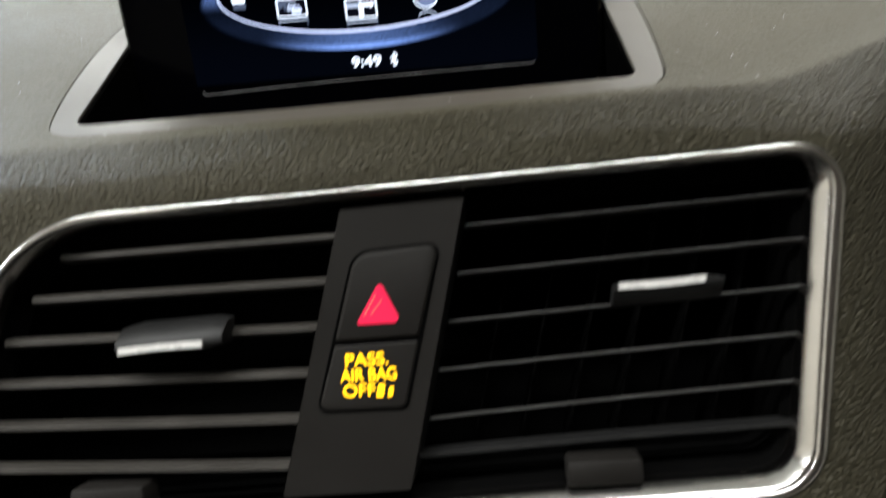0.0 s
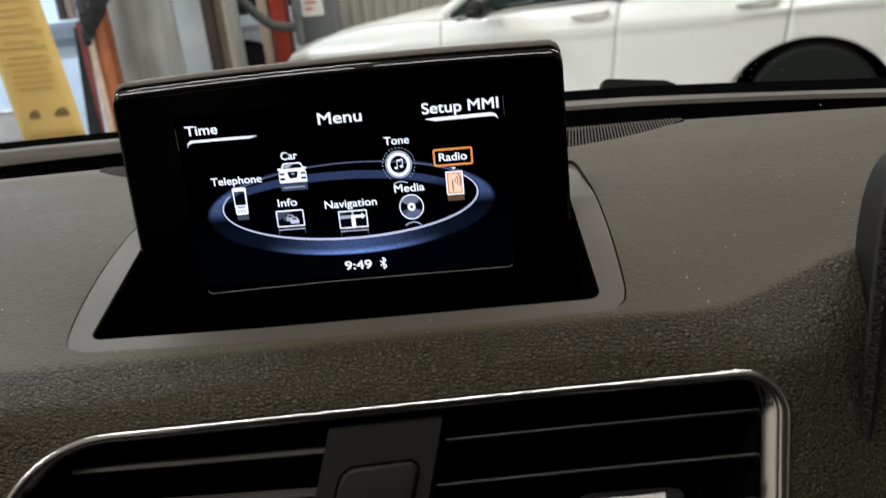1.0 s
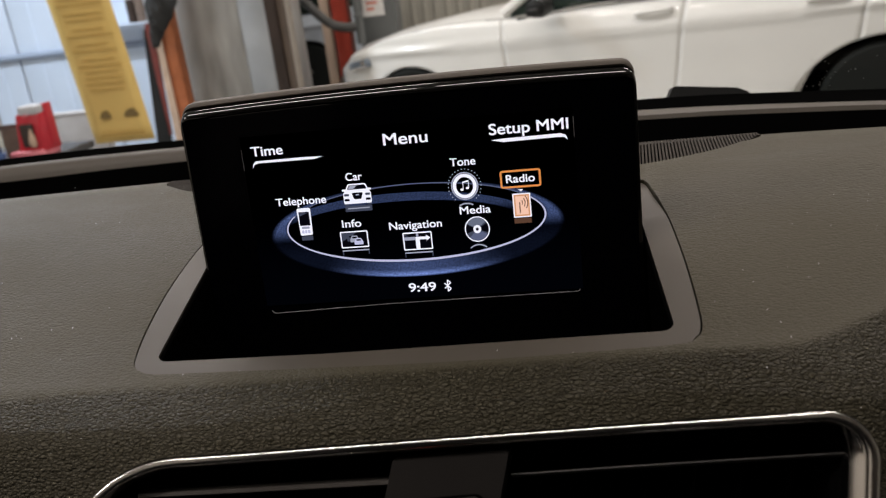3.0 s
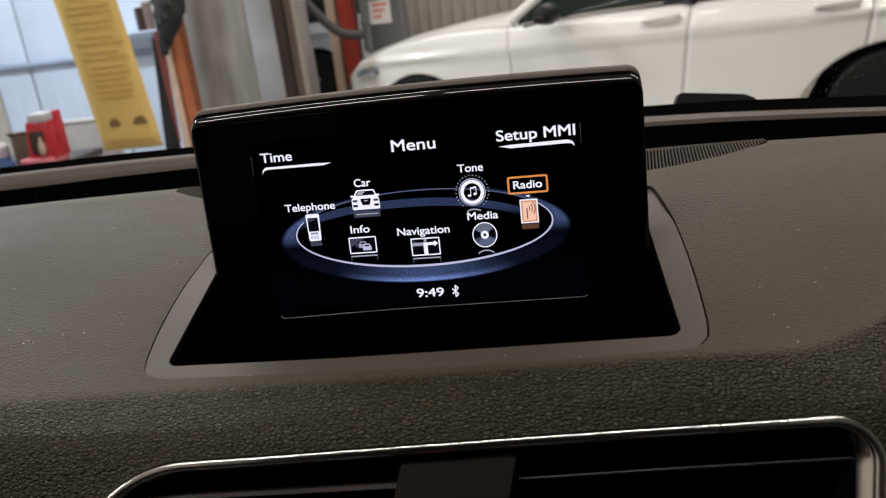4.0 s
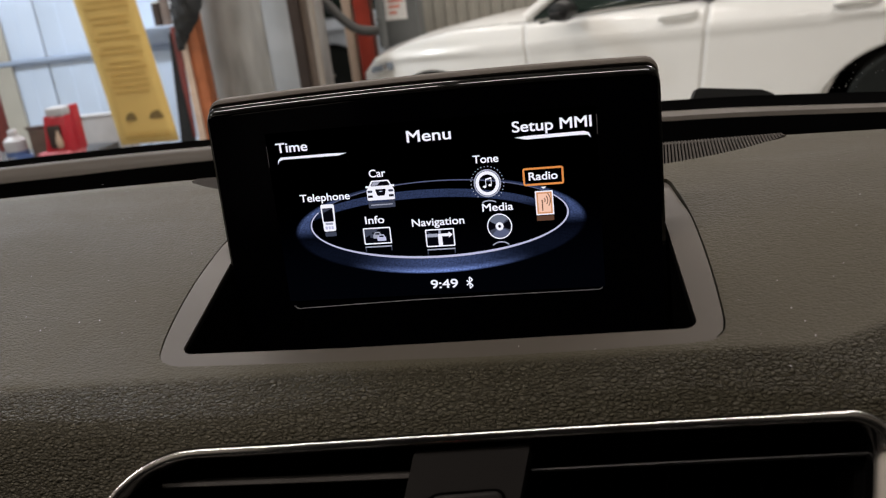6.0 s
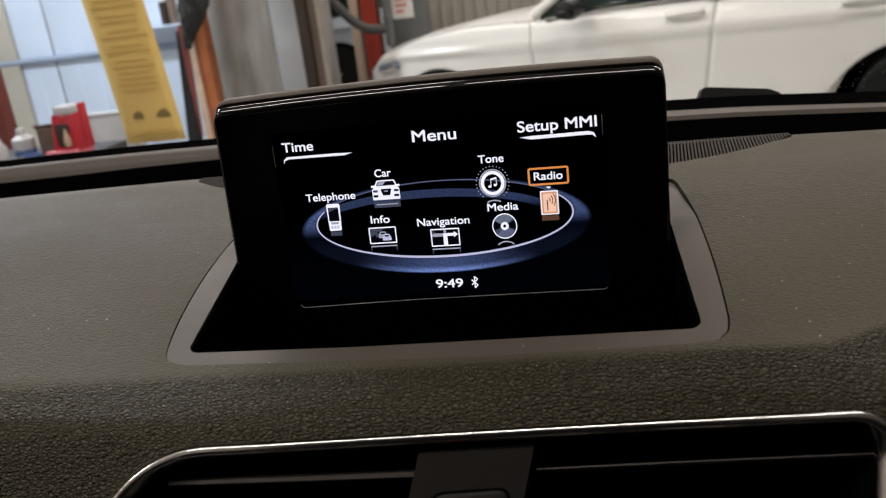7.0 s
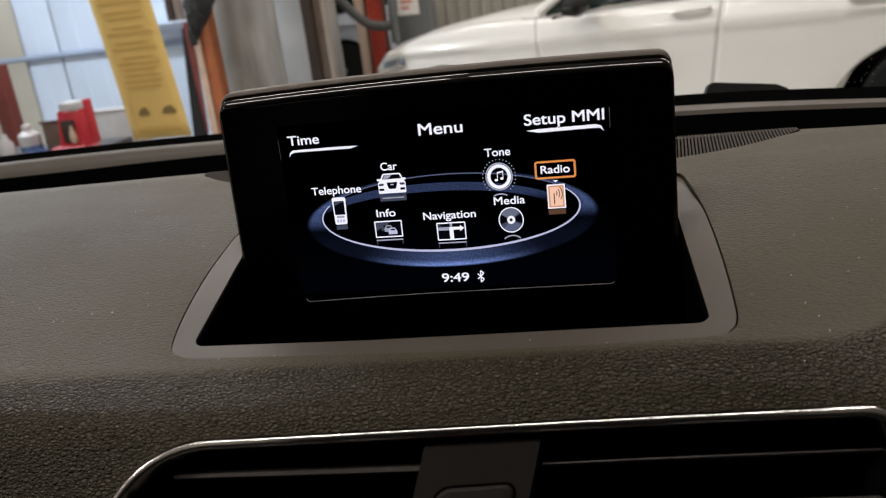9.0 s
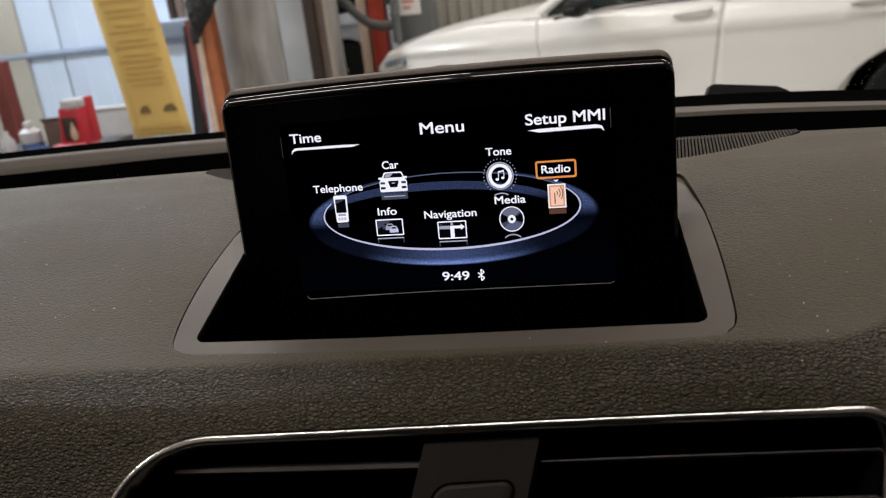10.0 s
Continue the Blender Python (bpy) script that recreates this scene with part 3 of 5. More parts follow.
def slat(x0, s0, x1, s1, rise, depth, front, fall=0.0):
    """One vane: a thin tapered board with a rounded front edge."""
    bm = bmesh.new()
    n = 14
    rings = []
    for i in range(n + 1):
        f = i / n
        x, y = lerp(x0, x1, f), -lerp(s0, s1, f)
        sec = [(0.0, 0.0), (rise * 0.25, 0.0012), (rise * 0.8, 0.0010), (rise, -0.0006), (rise + 0.001 - fall, -depth), (-fall, -depth)]
        rings.append([bm.verts.new((x, y + h, front + d)) for h, d in sec])
    for a, b in zip(rings, rings[1:]):
        for j in range(6):
            bm.faces.new((a[j], a[(j + 1) % 6], b[(j + 1) % 6], b[j]))
    bm.faces.new(rings[0])
    bm.faces.new(rings[-1][::-1])
    return bm


# Flat black backings paint in the darkness behind the slats.
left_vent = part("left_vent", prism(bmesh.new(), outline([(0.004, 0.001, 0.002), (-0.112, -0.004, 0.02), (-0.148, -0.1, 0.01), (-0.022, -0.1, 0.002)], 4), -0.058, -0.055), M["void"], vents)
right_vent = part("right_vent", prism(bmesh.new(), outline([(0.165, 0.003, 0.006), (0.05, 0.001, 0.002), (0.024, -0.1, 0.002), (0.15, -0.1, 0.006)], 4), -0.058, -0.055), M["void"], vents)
for i in range(6):
    f = i / 5
    x0 = -0.1005 - 0.034 * min(1.0, f * 1.5) - 0.006 * f
    part("slat", slat(x0, 0.0134 + 0.0153 * i, 0.0028 - 0.0246 * f, 0.0114 + 0.0167 * i, 0.0030 if i else 0.0024, 0.0055, -0.004, 0.001), M["slat"], left_vent)
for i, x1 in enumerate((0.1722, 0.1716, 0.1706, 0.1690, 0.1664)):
    part("slat", slat(0.0476 - 0.0043 * i, 0.0094 + 0.0175 * i, x1, 0.0045 + 0.0169 * i, 0.0006, 0.0026, -0.006, 0.0014), M["slat_shaded"], right_vent)
# The lowest right slat goes black to paint in its shade.
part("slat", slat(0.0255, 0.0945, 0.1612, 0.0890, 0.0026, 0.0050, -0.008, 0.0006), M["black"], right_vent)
# Upright vanes painted as black as the shaded duct round them.
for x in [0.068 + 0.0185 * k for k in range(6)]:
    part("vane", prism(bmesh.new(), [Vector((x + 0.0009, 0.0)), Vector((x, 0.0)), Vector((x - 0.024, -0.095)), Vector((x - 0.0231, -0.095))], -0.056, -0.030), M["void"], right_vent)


def knob(x, y, parent, down):
    """The slider on a vane, with a bright bar along its edge."""
    bm = bmesh.new()
    rings = []
    for i in range(9):
        f = i / 8
        px = x - 0.0168 + 0.0378 * f
        e = 1 - abs(2 * f - 1) ** 10 * 0.2
        py = y + 0.0012 * f
        sec = [(-0.0055 * e, -0.004), (-0.0055 * e, 0.0060 * e), (-0.0034, 0.0088 * e), (-0.001, 0.0086 * e), (0.0046 * e, 0.0030), (0.0054 * e, -0.004)]
        if not down:
            sec = [(-0.8 * a, b) for a, b in sec][::-1]
        rings.append([bm.verts.new((px + 0.3 * max(0.0, a), py + a, b)) for a, b in sec])
    for a, b in zip(rings, rings[1:]):
        for j in range(6):
            bm.faces.new((a[j], a[(j + 1) % 6], b[(j + 1) % 6], b[j]))
    bm.faces.new(rings[0])
    bm.faces.new(rings[-1][::-1])
    k = part("slider", bm, M["black"], parent, "black slider with a bright metal edge", smooth=50)
    s = -1 if down else 1
    bm = bmesh.new()
    pts = [Vector((x - 0.0148 + 0.0296 * i / 8, y + 0.0012 * i / 8 + s * (0.0036 - 0.0004 * (1 - (i / 4 - 1) ** 2)), 0.0)) for i in range(9)]
    rings = [[bm.verts.new((p.x, p.y - 0.0012, 0.0070)), bm.verts.new((p.x, p.y + 0.0011, 0.0070)), bm.verts.new((p.x, p.y + 0.0011, 0.0094)), bm.verts.new((p.x, p.y - 0.0012, 0.0094))] for p in pts]
    for a, b in zip(rings, rings[1:]):
        for j in range(4):
            bm.faces.new((a[j], a[(j + 1) % 4], b[(j + 1) % 4], b[j]))
    bm.faces.new(rings[0])
    bm.faces.new(rings[-1][::-1])
    part("slider_edge", bm, M["satin"], k, "bright metal edge", smooth=0)


knob(-0.0605, -0.0428, left_vent, True)
knob(0.1150, -0.0374, right_vent, False)
for x, y, v in ((0.0922, -0.0990, right_vent), (-0.0858, -0.0990, left_vent)):
    part("thumb_wheel", boxed(x - 0.0135, x + 0.0135, y - 0.006, y + 0.0035, -0.012, 0.0035, 0.0018), M["strip"], v)

# centre strip with the warning switch and the airbag lamp
bm = prism(bmesh.new(), outline([(0.0480, 0.0012, 0.0008), (0.0034, -0.0010, 0.0008), (-0.0231, -0.103, 0.0008), (0.0227, -0.103, 0.0008)], 3), -0.03, 0.0015)
strip = part("switch_strip", bm, M["strip"], vents, "charcoal plastic strip between the vents", smooth=20)
BUTTON = outline([(0.0384, -0.0152, 0.0035), (0.0076, -0.0170, 0.0085), (-0.0012, -0.0484, 0.0012), (0.0292, -0.0482, 0.0012)], 8)
LOWER = outline([(0.0290, -0.0494, 0.001), (-0.0014, -0.0496, 0.001), (-0.0086, -0.0730, 0.003), (0.0229, -0.0734, 0.003)], 6)
RING = outline([(0.0391, -0.0144, 0.0038), (0.0070, -0.0162, 0.0090), (-0.0095, -0.0738, 0.0035), (0.0235, -0.0742, 0.0035)], 8)
part("switch_gap", prism(bmesh.new(), RING, 0.001, 0.0018), M["void"], strip, smooth=20)


def cushion(pts, z, rise, inset):
    bm = bmesh.new()
    c = sum(pts, Vector((0, 0))) / len(pts)
    prev = [bm.verts.new((p.x, p.y, z)) for p in pts]
    n = len(pts)
    for k in (0.35, 0.75, 1.0):
        ring = [bm.verts.new((*(p + (c - p).normalized() * inset * k), z + rise * math.sin(k * math.pi / 2))) for p in pts]
        for i in range(n):
            bm.faces.new((prev[i], prev[(i + 1) % n], ring[(i + 1) % n], ring[i]))
        prev = ring
    bm.faces.new(prev)
    return bm


hazard = part("warning_switch", cushion(BUTTON, 0.0016, 0.0014, 0.0016), M["strip"], strip, "black warning switch with a lit red triangle", smooth=50)
part("triangle", prism(bmesh.new(), outline([(0.0163, -0.0272, 0.0012), (0.0071, -0.0424, 0.0008), (0.0233, -0.0424, 0.0018)], 4), 0.0029, 0.0034), M["red_lit"], hazard, "glowing red triangle", smooth=20)
for k in (0.0, 0.0022):
    part("triangle_line", prism(bmesh.new(), [Vector((0.0149 + k * 0.9, -0.0320 - k)), Vector((0.0145 + k * 0.9, -0.0320 - k)), Vector((0.0099 + k * 1.2, -0.0396 + k * 0.3)), Vector((0.0103 + k * 1.2, -0.0396 + k * 0.3))], 0.0034, 0.00355), M["label_red"], hazard, smooth=0)
lamp = part("airbag_lamp", cushion(LOWER, 0.0016, 0.0008, 0.0012), M["strip"], strip, "black panel with lit amber airbag wording", smooth=50)
for body, x0, x1, y in (("PASS.", 0.0024, 0.0176, -0.0572), ("AIR BAG", 0.0003, 0.0203, -0.0627), ("OFF", 0.0009, 0.0124, -0.0682)):
    words("wording", body, x0, x1, y, 0.0044, M["amber_lit"], lamp, Matrix.Translation((0, 0, 0.0026)), bold=0.00012)
part("lamp_symbol", prism(bmesh.new(), outline([(0.0160, -0.0642, 0.0006), (0.0136, -0.0642, 0.0006), (0.0126, -0.0688, 0.0006), (0.0152, -0.0688, 0.0006)], 3), 0.0025, 0.0027), M["amber_lit"], lamp, smooth=0)
part("lamp_symbol", prism(bmesh.new(), outline([(0.0190, -0.0654, 0.0003), (0.0174, -0.0654, 0.0003), (0.0168, -0.0688, 0.0003), (0.0184, -0.0688, 0.0003)], 3), 0.0025, 0.0027), M["amber_lit"], lamp, smooth=0)

# the whole vent unit follows the turn of its frame
bpy.context.view_layer.update()
for ob in vents.children_recursive:
    to = vents.matrix_world.inverted() @ ob.matrix_world
    back = to.inverted()
    for v in ob.data.vertices:
        p = to @ v.co
        p.z += vent_sink(p.x)
        v.co = back @ p

# ---- display ----
disp = thing("pop_up_display", DISPLAY, "glossy black pop-up display showing a round menu", "display")


def top_edge(x):
    return 0.1088 - 0.17 * (x - 0.012) ** 2


bm = bmesh.new()
HX0, HX1 = -0.1064, 0.1090
RC = 0.0060
cols = [HX0 + RC * (1 - math.cos(math.pi / 2 * k / 8)) for k in range(8)] + [HX0 + RC + (HX1 - HX0 - 2 * RC) * k / 36 for k in range(37)] + [HX1 - RC * (1 - math.cos(math.pi / 2 * k / 8)) for k in range(7, -1, -1)]


def corner(x):
    e = min(x - HX0, HX1 - x)
    return RC - math.sqrt(max(0.0, RC * RC - max(0.0, RC - e) ** 2))


shell = []
for x in cols:
    t = top_edge(x) - corner(x)
    e = min(x - HX0, HX1 - x)
    back = -0.020 + 0.004 * max(0.0, 1 - e / 0.006) ** 2
    front = -0.0014 * max(0.0, 1 - e / 0.003) ** 2
    soft = min(1.0, e / 0.004)
    arc = [(t - 0.0074 + 0.0040 * math.sin(q), front - 0.0042 + (0.0042 + 0.0008 * soft) * math.cos(q)) for q in [math.pi / 2 * k / 9 for k in range(10)]]
    shell.append([bm.verts.new((x, y, z)) for y, z in [(-0.045, front), (t - 0.0082, front)] + arc + [(t - 0.0037, front - 0.0066), (t - 0.0036, back + 0.004), (t - 0.006, back), (-0.045, back)]])
for a, b in zip(shell, shell[1:]):
    for j in range(16):
        k = (j + 1) % 16
        bm.faces.new((a[j], a[k], b[k], b[j]))
bm.faces.new(shell[0])
bm.faces.new(shell[-1][::-1])
part("housing", bm, M["gloss"], disp, smooth=40)
bm = bmesh.new()
rings = [[bm.verts.new((lerp(x, 0.0013, 0.004), top_edge(x) - corner(x) + dy, z)) for dy, z in ((-0.0028, -0.0042), (-0.0022, -0.0038), (-0.0010, -0.0042), (-0.0002, -0.0058), (0.0002, -0.0095), (-0.0004, -0.0180), (-0.004, -0.0190), (-0.0034, -0.0062))] for x in cols]
for a, b in zip(rings, rings[1:]):
    for j in range(8):
        bm.faces.new((a[j], a[(j + 1) % 8], b[(j + 1) % 8], b[j]))
bm.faces.new(rings[0])
bm.faces.new(rings[-1][::-1])
part("top_cap", bm, M["cap"], disp, "matt grey top of the housing", smooth=50)
gx = [lerp(-0.1045, 0.1072, k / 30) for k in range(31)]
part("front_glass", prism(bmesh.new(), [Vector((-0.1045, -0.040)), Vector((0.1072, -0.040))] + [Vector((x, top_edge(x) - 0.0084)) for x in gx[::-1]], 0.0, 0.0006), M["glass_black"], disp, "dark reflective front glass", smooth=20)
edge_line = [Vector(p) for p in ((-0.0746, 0.0010), (-0.0742, 0.0002), (-0.0735, -0.0005), (-0.0725, -0.0007), (-0.0420, 0.0003), (-0.0133, 0.0011), (0.0300, 0.0017), (0.0776, 0.0022), (0.0785, 0.0026), (0.0792, 0.0032))]
part("glass_edge", sweep(bmesh.new(), edge_line, [(-0.00016, 0.0006), (0.00016, 0.0006), (0.00016, 0.0010), (-0.00016, 0.0010)], closed=False), M["edge_gleam"], disp, "thin glass edge below the picture, its gleam painted pale", smooth=0)
for x, y0, y1 in ((-0.0768, 0.0725, 0.0825), (0.0806, 0.0755, 0.0845)):
    part("glass_side_edge", boxed(x - 0.00012, x + 0.00012, y0, y1, 0.0006, 0.0009), M["edge_gleam"], disp, "side edge of the picture, its faint gleam painted pale", smooth=0)

# the picture: dark blue glow round a white ring
pic = bpy.data.materials.new("lcd_backdrop")
pic.use_nodes = True
nt = pic.node_tree
nt.nodes.remove(nt.nodes["Principled BSDF"])
tc = nt.nodes.new("ShaderNodeTexCoord")
sep = nt.nodes.new("ShaderNodeSeparateXYZ")
nt.links.new(tc.outputs["Object"], sep.inputs[0])


def calc(op, a, b=None, clamp=False):
    n = nt.nodes.new("ShaderNodeMath")
    n.operation, n.use_clamp = op, clamp
    for i, v in enumerate((a, b)):
        if v is None:
            continue
        if isinstance(v, (int, float)):
            n.inputs[i].default_value = v
        else:
            nt.links.new(v, n.inputs[i])
    return n.outputs[0]


def smooth(v, a, b):
    n = nt.nodes.new("ShaderNodeMapRange")
    n.interpolation_type = "SMOOTHSTEP"
    n.inputs[1].default_value, n.inputs[2].default_value = a, b
    nt.links.new(v, n.inputs[0])
    return n.outputs[0]


def round_to(cx, cy, a, b):
    """Distance from the centre of an ellipse, 1 on its rim."""
    u = calc("DIVIDE", calc("SUBTRACT", sep.outputs[0], cx), a)
    v = calc("DIVIDE", calc("SUBTRACT", sep.outputs[1], cy), b)
    return u, v, calc("SQRT", calc("ADD", calc("MULTIPLY", u, u), calc("MULTIPLY", v, v)))


def times(*vs):
    out = vs[0]
    for v in vs[1:]:
        out = calc("MULTIPLY", out, v)
    return out


_, _, ring_r = round_to(0.0027, 0.0412, 0.0626, 0.0186)
u, v, dish = round_to(0.0026, 0.0376, 0.0716, 0.0234)
_, v1, band_out = round_to(-0.0040, 0.0380, 0.0660, 0.0181)
_, _, band_in = round_to(-0.0040, 0.0380, 0.0600, 0.0140)
along = calc("ABSOLUTE", u)
halo = times(smooth(ring_r, 0.99, 1.03), smooth(dish, 1.0, 0.955))
rim = calc("MULTIPLY_ADD", smooth(dish, 0.84, 0.97), 0.75)
rim.node.inputs[2].default_value = 0.25
under = times(smooth(v, -0.2, -0.8), smooth(along, 0.66, 0.0), rim)
sides = times(smooth(v, -0.12, 0.22), smooth(along, 0.15, 0.8))
faint = times(smooth(v, 0.2, -0.5), 0.06)
inner = times(smooth(band_out, 1.0, 0.985), smooth(band_in, 0.985, 1.015), smooth(v1, 0.30, 0.62))
dots = nt.nodes.new("ShaderNodeTexVoronoi")
dots.inputs["Scale"].default_value = 1500
dots.inputs["Randomness"].default_value = 0.35
nt.links.new(tc.outputs["Object"], dots.inputs["Vector"])
speck = calc("MULTIPLY_ADD", smooth(dots.outputs["Distance"], 0.62, 0.25), 0.75)
speck.node.inputs[2].default_value = 0.45
glow_sum = calc("ADD", calc("ADD", times(halo, under, speck, 3.7), times(halo, calc("ADD", sides, faint), speck, 1.1)), times(inner, speck, 0.55))
low_half = smooth(sep.outputs[1], 0.055, 0.006)
glow_all = calc("ADD", glow_sum, times(low_half, 0.008))
em = nt.nodes.new("ShaderNodeEmission")
em.inputs[0].default_value = (0.052, 0.082, 0.190, 1)
nt.links.new(glow_all, em.inputs[1])
nt.links.new(em.outputs[0], nt.nodes["Material Output"].inputs[0])
picture = part("screen_picture", boxed(-0.0768, 0.0804, 0.0035, 0.0885, 0.0006, 0.0009), pic, disp, "lit screen with a dark blue glow", smooth=0)
Z0 = 0.0010


NUDGE = [0.0]


def on_screen(name, bm, material):
    return part(name, bm, material, picture, smooth=0, m=pose(NUDGE[0], 0, 0))


def flat(name, pts, material, z=Z0):
    return on_screen(name, prism(bmesh.new(), pts, z - 0.00005, z), material)


def ellipse(cx, cy, a, b, n=64, a0=0.0, a1=2 * math.pi):
    return [Vector((cx + a * math.cos(a0 + (a1 - a0) * i / n), cy + b * math.sin(a0 + (a1 - a0) * i / n))) for i in range(n + (0 if abs(a1 - a0 - 2 * math.pi) < 1e-6 else 1))]


def band(name, cx, cy, a, b, w, material, a0=0.0, a1=2 * math.pi, n=64, z=Z0):
    bm = bmesh.new()
    rows = []
    for i in range(n + 1):
        t = a0 + (a1 - a0) * i / n
        ww = w(i / n) if callable(w) else w
        rows.append([bm.verts.new((cx + (a + s * ww) * math.cos(t), cy + (b + s * ww) * math.sin(t), z)) for s in (-0.5, 0.5)])
    for p, q in zip(rows, rows[1:]):
        bm.faces.new((p[0], p[1], q[1], q[0]))
    return on_screen(name, bm, material)


def slab(name, x0, x1, y0, y1, material, r=0.0005, z=Z0):
    return flat(name, outline([(x1, y1, r), (x0, y1, r), (x0, y0, r), (x1, y0, r)], 4), material, z)


def hollow(name, x0, x1, y0, y1, w, material, r=0.0008, z=Z0):
    bm = bmesh.new()
    sweep(bm, outline([(x1, y1, r), (x0, y1, r), (x0, y0, r), (x1, y0, r)], 5), [(0, z), (w, z)], closed_profile=False)
    return on_screen(name, bm, material)


W = Matrix.Translation((0, 0, Z0))


def caption(body, x0, x1, y, cap=0.0037):
    return words("caption", body, x0, x1, y, cap, M["lcd_white"], picture, W, bold=0.00016 if cap < 0.0042 else 0.00022)


RX, RY, RA, RB = 0.0027, 0.0412, 0.0626, 0.0186
band("ring", RX, RY, RA, RB, lambda f: 0.0006 + 0.0005 * math.sin(f * math.pi), M["lcd_ring"], math.radians(158), math.radians(386))
band("ring_back", RX, RY, RA, RB, 0.0005, M["lcd_ring_far"], math.radians(26), math.radians(158), z=Z0 - 0.00005)
caption("Time", -0.0721, -0.0562, 0.0789, 0.0046)
caption("Menu", -0.0072, 0.0139, 0.0788, 0.0054)
caption("Setup MMI", 0.0424, 0.0783, 0.0793, 0.0050)
flat("underline", [Vector(p) for p in ((-0.0722, 0.0732), (-0.0714, 0.0748), (-0.0693, 0.0755), (-0.0412, 0.0754), (-0.0371, 0.0764), (-0.0467, 0.0767), (-0.0703, 0.0766), (-0.0719, 0.0752))], M["lcd_white"])
flat("underline", [Vector(p) for p in ((0.0778, 0.0742), (0.0768, 0.0767), (0.0745, 0.0775), (0.0481, 0.0773), (0.0432, 0.0769), (0.0485, 0.0757), (0.0734, 0.0759), (0.0762, 0.0757))], M["lcd_white"])
caption("Car", -0.0275, -0.0194, 0.0636)
caption("Telephone", -0.0637, -0.0384, 0.0539)
caption("Info", -0.0323, -0.0227, 0.0410)
caption("Navigation", -0.0093, 0.0163, 0.0382)
caption("Media", 0.0254, 0.0401, 0.0434)
caption("Tone", 0.0230, 0.0350, 0.0665)
caption("Radio", 0.0483, 0.0616, 0.0566)
caption("9:49", -0.0033, 0.0102, 0.0066, 0.0043)
NUDGE[0] = 0.0007
# wireless mark beside the clock
for a, b in (((0.0153, 0.0058), (0.0153, 0.0116)), ((0.0153, 0.0116), (0.0168, 0.0102)), ((0.0168, 0.0102), (0.0138, 0.0074)), ((0.0153, 0.0058), (0.0168, 0.0072)), ((0.0168, 0.0072), (0.0138, 0.0100))):
    p, q = Vector(a), Vector(b)
    nrm = (q - p).orthogonal().normalized() * 0.00028
    flat("wireless_mark", [p - nrm, q - nrm, q + nrm, p + nrm], M["lcd_white"])
# radio: orange frame round its caption, peach card with a mast
hollow("radio_frame", 0.0449, 0.0637, 0.0541, 0.0625, 0.0009, M["lcd_orange"], 0.0012)
slab("radio_card", 0.0499, 0.0582, 0.0400, 0.0514, M["lcd_white"], 0.0003)
slab("radio_card_face", 0.0504, 0.0577, 0.0405, 0.0509, M["lcd_peach"], 0.0002, Z0 + 0.00006)
hollow("radio_card_edge", 0.0506, 0.0575, 0.0407, 0.0507, 0.0006, M["lcd_tan"], 0.0002, Z0 + 0.00009)
slab("radio_mast", 0.0528, 0.0533, 0.0420, 0.0472, M["lcd_brown"], 0.0001, Z0 + 0.0001)
for r in (0.0012, 0.0024, 0.0036):
    band("radio_wave", 0.0532, 0.0470, r, r * 1.2, 0.0004, M["lcd_brown"], math.radians(-40), math.radians(45), 10, Z0 + 0.0001)
slab("radio_shadow", 0.0500, 0.0580, 0.0372, 0.0396, M["lcd_brown"], 0.0002)
flat("radio_pointer", [Vector((0.0528, 0.0533)), Vector((0.0553, 0.0533)), Vector((0.0541, 0.0523))][::-1], M["lcd_white"])
# telephone
flat("telephone_icon", outline([(-0.0477, 0.0521, 0.0010), (-0.0547, 0.0521, 0.0010), (-0.0543, 0.0385, 0.0008), (-0.0482, 0.0386, 0.0008)], 4), M["lcd_white"])
slab("telephone_screen", -0.0539, -0.0487, 0.0434, 0.0502, M["lcd_black"], 0.0003, Z0 + 0.00006)
flat("telephone_gleam", [Vector(p) for p in ((-0.0490, 0.0499), (-0.0536, 0.0499), (-0.0536, 0.0480))], M["lcd_dim"], Z0 + 0.00009)
slab("telephone_keys", -0.0532, -0.0493, 0.0418, 0.0429, M["lcd_grey"], 0.0004, Z0 + 0.00006)
for k in range(3):
    slab("telephone_key", -0.0534 + 0.0015 * k, -0.0523 + 0.0015 * k, 0.0396, 0.0411, M["lcd_ring"], 0.0002, Z0 + 0.00006)
slab("telephone_shadow", -0.0540, -0.0483, 0.0360, 0.0381, M["lcd_dim"], 0.0003)
# car
flat("car_icon", outline([(-0.0190, 0.0620, 0.0010), (-0.0276, 0.0620, 0.0010), (-0.0292, 0.0590, 0.0003), (-0.0304, 0.0574, 0.0008), (-0.0304, 0.0524, 0.0006), (-0.0168, 0.0524, 0.0006), (-0.0168, 0.0574, 0.0008), (-0.0178, 0.0590, 0.0003)], 4), M["lcd_white"])
flat("car_screen", outline([(-0.0196, 0.0614, 0.0005), (-0.0270, 0.0614, 0.0005), (-0.0284, 0.0593, 0.0004), (-0.0184, 0.0593, 0.0004)], 3), M["lcd_black"], Z0 + 0.00006)
flat("car_screen_gleam", [Vector(p) for p in ((-0.0232, 0.0612), (-0.0266, 0.0612), (-0.0278, 0.0596), (-0.0250, 0.0596))], M["lcd_grey"], Z0 + 0.00009)
flat("car_grille", outline([(-0.0207, 0.0577, 0.0004), (-0.0262, 0.0577, 0.0004), (-0.0252, 0.0545, 0.0006), (-0.0217, 0.0545, 0.0006)], 3), M["lcd_black"], Z0 + 0.00006)
